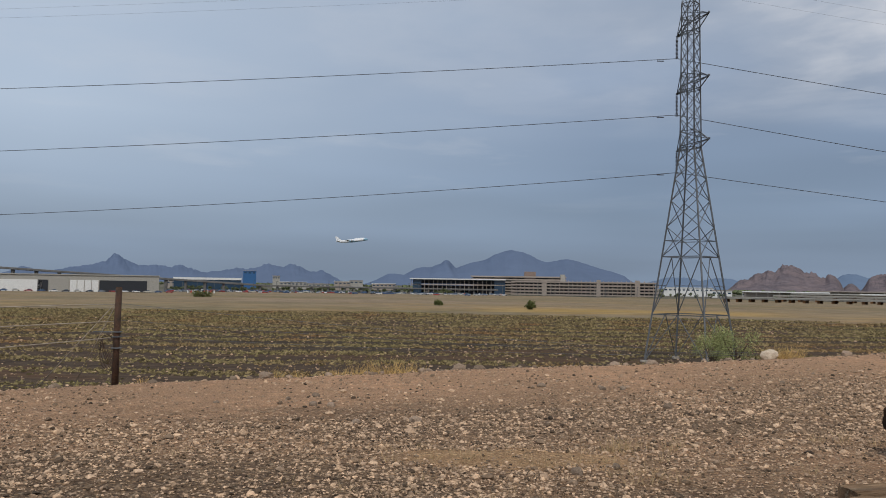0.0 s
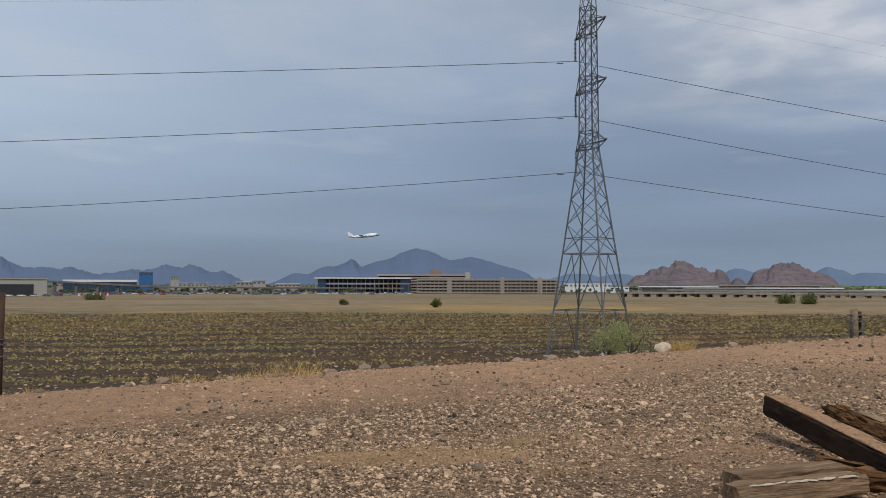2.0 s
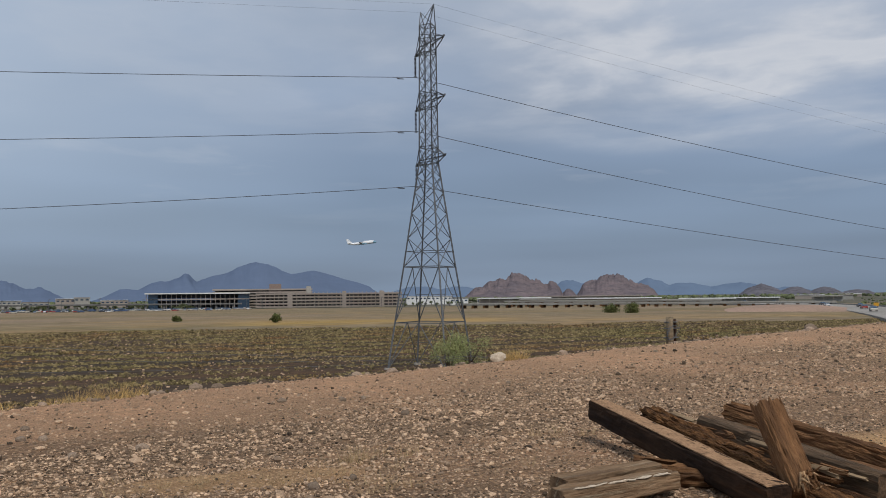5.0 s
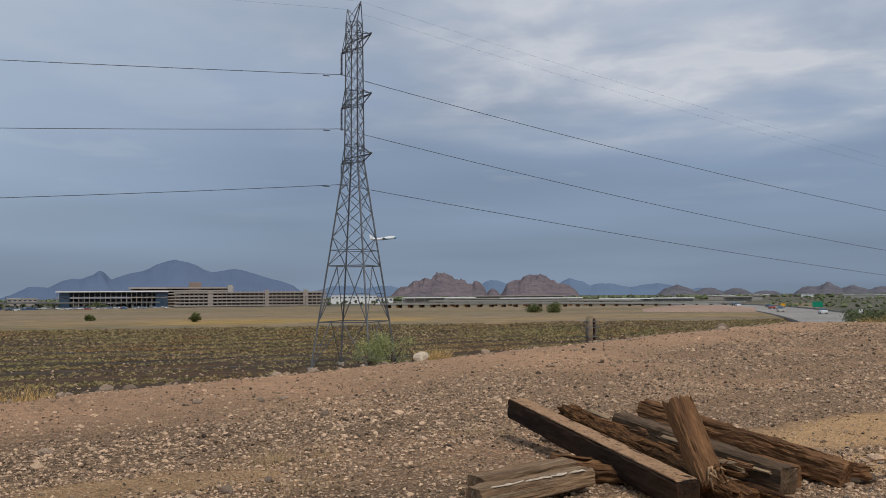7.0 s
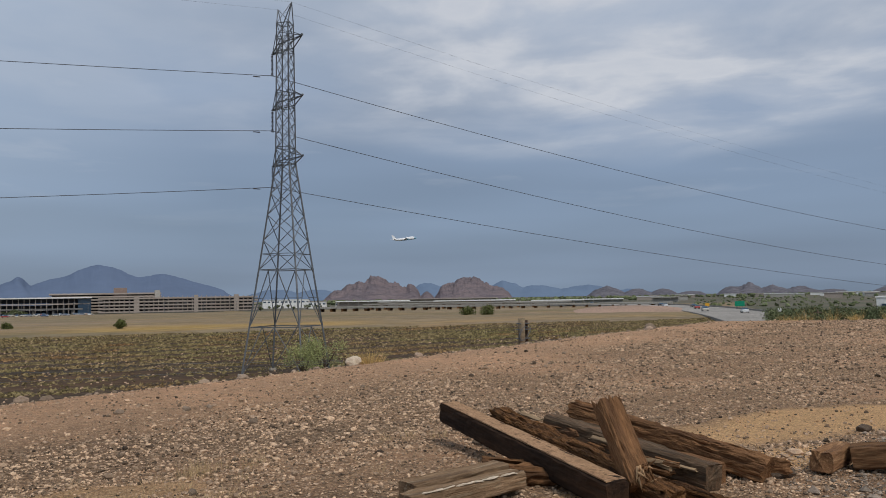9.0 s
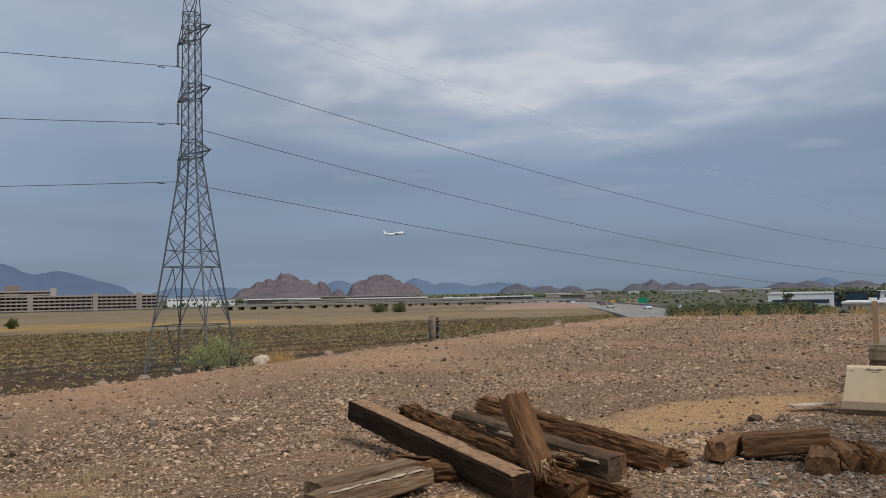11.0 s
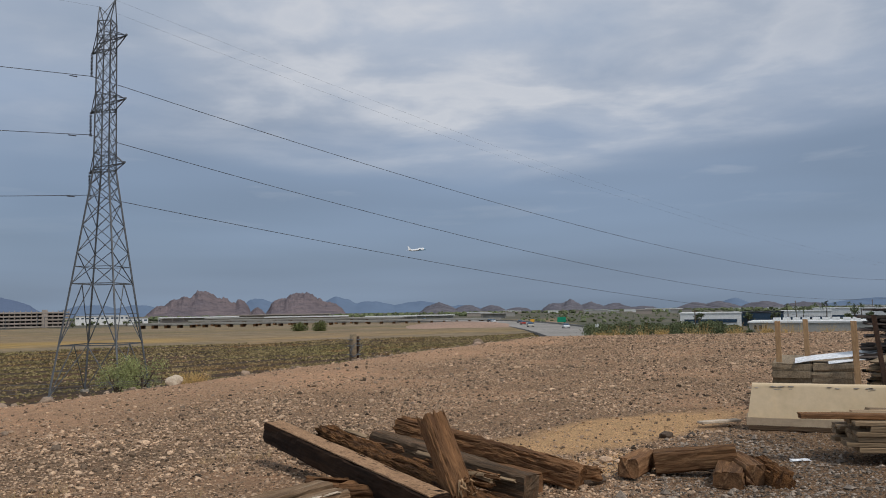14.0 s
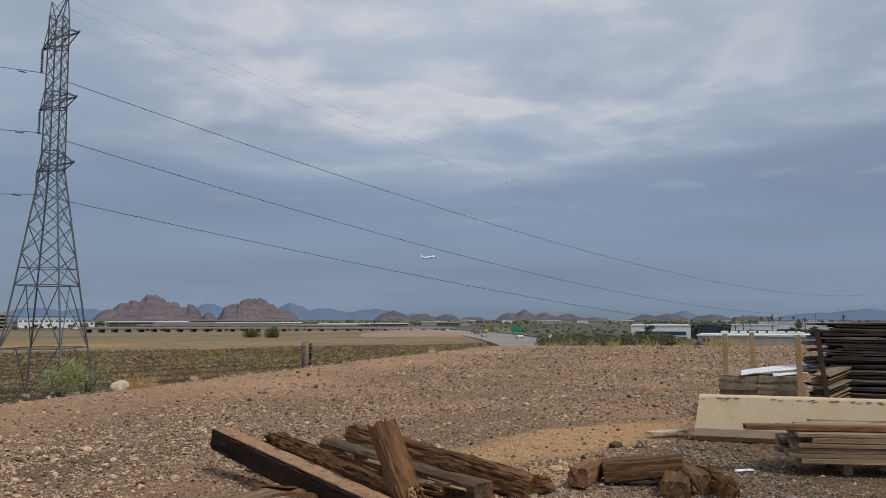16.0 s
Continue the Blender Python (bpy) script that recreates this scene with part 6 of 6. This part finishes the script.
def make_mountains():
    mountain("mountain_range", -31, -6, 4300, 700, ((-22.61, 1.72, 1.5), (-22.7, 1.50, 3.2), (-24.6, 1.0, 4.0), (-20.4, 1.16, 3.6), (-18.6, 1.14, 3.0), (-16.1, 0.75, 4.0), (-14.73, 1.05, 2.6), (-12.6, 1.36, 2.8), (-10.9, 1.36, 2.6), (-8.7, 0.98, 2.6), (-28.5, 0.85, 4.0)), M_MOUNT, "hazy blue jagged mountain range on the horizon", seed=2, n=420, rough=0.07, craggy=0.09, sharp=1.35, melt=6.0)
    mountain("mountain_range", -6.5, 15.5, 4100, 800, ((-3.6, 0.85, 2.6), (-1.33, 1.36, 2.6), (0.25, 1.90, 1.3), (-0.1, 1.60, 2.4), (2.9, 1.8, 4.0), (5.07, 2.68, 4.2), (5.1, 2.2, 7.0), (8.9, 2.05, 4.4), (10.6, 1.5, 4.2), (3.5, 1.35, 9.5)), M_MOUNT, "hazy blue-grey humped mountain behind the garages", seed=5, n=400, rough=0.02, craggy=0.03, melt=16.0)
    mountain("mountain_range", 12, 46, 4600, 500, ((16.5, 0.85, 4), (19.5, 0.8, 3), (27.6, 1.18, 2.2), (29.0, 0.95, 3), (33.2, 1.2, 2.2), (35.5, 0.85, 3.5), (39.0, 0.78, 4.0), (42.5, 0.5, 3.0)), M_MOUNT_PALE, "mountain range far behind the buttes, tinted pale blue for haze", seed=8, n=260, rough=0.08)
    mountain("butte", 19.6, 28.6, 2600, 420, ((23.8, 1.75, 2.2), (22.9, 1.5, 2.4), (24.6, 1.4, 2.0), (21.6, 0.9, 1.9), (26.4, 1.18, 0.75), (25.6, 0.95, 1.6), (27.6, 0.62, 0.7)), M_BUTTE, "rugged reddish-brown sandstone butte, greyed for haze", seed=11, n=220, rows=26, rough=0.12, craggy=0.1, sharp=2.1)
    mountain("butte", 27.8, 34.2, 2700, 420, ((30.4, 1.62, 1.9), (31.1, 1.45, 1.9), (29.3, 1.15, 1.5), (32.4, 0.95, 1.5)), M_BUTTE, "rugged reddish-brown sandstone butte beside another, greyed for haze", seed=14, n=180, rows=26, rough=0.12, craggy=0.1, sharp=2.1)
    mountain("hill", 38.4, 48, 2500, 300, ((40.5, 0.78, 1.7), (42.6, 0.6, 1.4), (44.4, 0.55, 1.3), (46.3, 0.36, 1.5)), M_HILL, "low dark brown hill on the plain, greyed for haze", seed=17, n=160, rough=0.1)
    mountain("hill", 47, 57, 2500, 300, ((49.0, 0.62, 1.2), (50.0, 0.78, 1.3), (51.5, 0.6, 1.4), (53.2, 0.5, 1.6), (55.0, 0.3, 1.6)), M_HILL, "low rocky brown hill on the plain, greyed for haze", seed=20, n=160, rough=0.16, craggy=0.1)
    mountain("hill", 56, 68, 2400, 300, ((58.7, 0.5, 1.6), (60.2, 0.55, 1.8), (63.0, 0.5, 1.9), (65.5, 0.42, 2.2)), M_HILL, "low reddish hill behind the business park, greyed for haze", seed=23, n=160, rough=0.1)
    mountain("mountain_range", 56, 82, 4500, 400, ((61.2, 0.66, 1.4), (70.0, 0.52, 4.0), (72.5, 0.72, 4.5), (77.0, 0.6, 5)), M_MOUNT_PALE, "mountain range beyond the business park, tinted pale blue for haze", seed=26, n=160, rough=0.04)


# ---------------------------------------------------------------- aircraft
def make_aircraft():
    """A four-engined wide-body jet, nose along +x, 70 m long."""
    thing = empty("airliner", Matrix.Identity(4))
    secs = [(-35, 0.3, 1.9), (-33, 0.9, 1.6), (-28, 1.9, 0.9), (-20, 2.9, 0.2), (-10, 3.25, 0), (5, 3.25, 0), (18, 3.3, 0.1), (26, 3.25, 0.25), (31, 2.6, 0.1), (33.6, 1.6, -0.3), (35, 0.3, -0.6)]
    ring = lambda x, r, z, k=1.0: [Vector((x, r * math.cos(a), z + r * k * math.sin(a))) for a in [i * math.pi / 9 for i in range(18)]]
    part("fuselage", mesh_of("fuselage", *loft([ring(*s) for s in secs]), M_FUSELAGE, smooth=True), None, thing)
    hump = [(2, 0.6, 2.6), (8, 2.0, 2.5), (16, 2.45, 2.35), (25, 2.3, 2.3), (29, 1.5, 1.9), (31.5, 0.4, 1.5)]
    part("upper_deck", mesh_of("upper_deck", *loft([ring(*s) for s in hump]), M_FUSELAGE, smooth=True), None, thing)
    nose = [(25.5, 3.3, 0.24), (28, 3.02, 0.2), (31, 2.66, 0.1), (33.6, 1.65, -0.3), (35.05, 0.33, -0.6)]
    part("nose_cap", mesh_of("nose_cap", *loft([ring(*s) for s in nose]), M_PALE_BLUE, smooth=True), None, thing, "pale blue nose")
    belly = [(-24, 2.2, 0.35), (-10, 3.0, -0.32), (18, 3.05, -0.27), (30, 2.5, -0.2)]
    part("belly_stripe", mesh_of("belly_stripe", *loft([ring(*s) for s in belly]), M_PALE_BLUE, smooth=True), None, thing, "pale blue belly")

    def wing(name, root, tip, thick, mat):
        (rx0, rx1, ry, rz), (tx0, tx1, ty, tz) = root, tip
        rings = []
        for x0, x1, y, z, th in ((rx0, rx1, ry, rz, thick), (tx0, tx1, ty, tz, thick * 0.3)):
            rings.append([Vector((x0, y, z)), Vector((x0 + (x1 - x0) * 0.3, y, z + th)), Vector((x1, y, z)), Vector((x0 + (x1 - x0) * 0.4, y, z - th * 0.7))])
        return part(name, mesh_of(name, *loft(rings), mat), None, thing)

    for s in (-1, 1):
        wing("wing", (10, -5, 2.5 * s, -1.6), (-11.5, -15, 30 * s, 1.6), 0.75, M_ALLOY)
        wing("tailplane", (-26, -32, 1.0 * s, 1.6), (-32, -35, 11 * s, 2.6), 0.35, M_FUSELAGE)
        for y, x in ((11.5, 3.5), (20.5, -4)):
            eng = part("engine", mesh_of("engine", *loft([[Vector((x + dx, y * s + r * math.cos(a), -2.6 + 0.06 * y + r * math.sin(a))) for a in [i * math.pi / 6 for i in range(12)]] for dx, r in ((3.2, 1.1), (2.6, 1.35), (0, 1.3), (-2.2, 0.7))]), M_PALE_BLUE, smooth=True), None, thing, "pale blue engine")
            part("pylon", box(4, 0.35, 1.4, (x - 0.5, y * s, -1.5 + 0.06 * y)), M_ALLOY, eng)
    rings = [[Vector((-22, -0.3, 2.2)), Vector((-33.5, -0.2, 2.4)), Vector((-33.5, 0.2, 2.4)), Vector((-22, 0.3, 2.2))], [Vector((-31.5, -0.12, 12.6)), Vector((-36, -0.08, 12.6)), Vector((-36, 0.08, 12.6)), Vector((-31.5, 0.12, 12.6))]]
    part("tail_fin", mesh_of("tail_fin", *loft(rings), M_FUSELAGE), None, thing)
    return tagged(thing, "white and pale blue four-engined wide-body jet climbing away", "airliner")


def plane_rows():
    """A straight climb-out, slowly drawing away."""
    rows = []
    for t in (0, 2, 4, 6, 8, 10, 12, 14, 16):
        at = (-202.0 + 118.3 * t, 1727.2 + 5.02 * t, 94.4 + 5.83 * t + 0.027 * t * t)
        rows.append((t, pose(*at, 0, 0, 2.43) @ pose(0, 0, 0, 0, -6.5, 0)))
    return rows


# ---------------------------------------------------------------- the place
make_mountains()
make_far_trees()
make_tower()
make_conductors()
make_garage()
make_terminal()
make_hangar()
make_airport_edge()
make_freeway()
make_business_park()
make_timber_pile()
make_timber_blocks()
make_barrier()
make_front_stack()
make_rear_lumber()
make_fence()
make_rim_rocks()
make_gravel()
make_tussocks()
make_grass()
bush(7.9, 21.2, 1.35, 1.6, M_LEAF_PALE, "wispy pale green creosote bush on the bank's slope", 61, leaves=3600, leaf=0.022, z=-0.5)
bush(7.2, 20.9, 1.0, 1.3, M_LEAF_PALE, "wispy pale green creosote bush on the bank's slope", 63, leaves=2600, leaf=0.022, z=-0.55)
for az, d, h, w in ((6.35, 205, 2.6, 4.0), (-0.3, 225, 1.7, 3.0), (30.5, 275, 3.6, 7.4), (31.85, 270, 4.4, 7.4), (-17.0, 330, 2.6, 9.0)):
    p = polar(az, d)
    bush(p.x, p.y, h, w, M_LEAF, "dark green desert bush in the dry field", int(d * 7 + az), leaves=2200, leaf=0.2, group="field bushes", full=0.0, span=(0.12, 0.62))
airliner = make_aircraft()


def motions():
    walk(airliner, plane_rows())


motions()
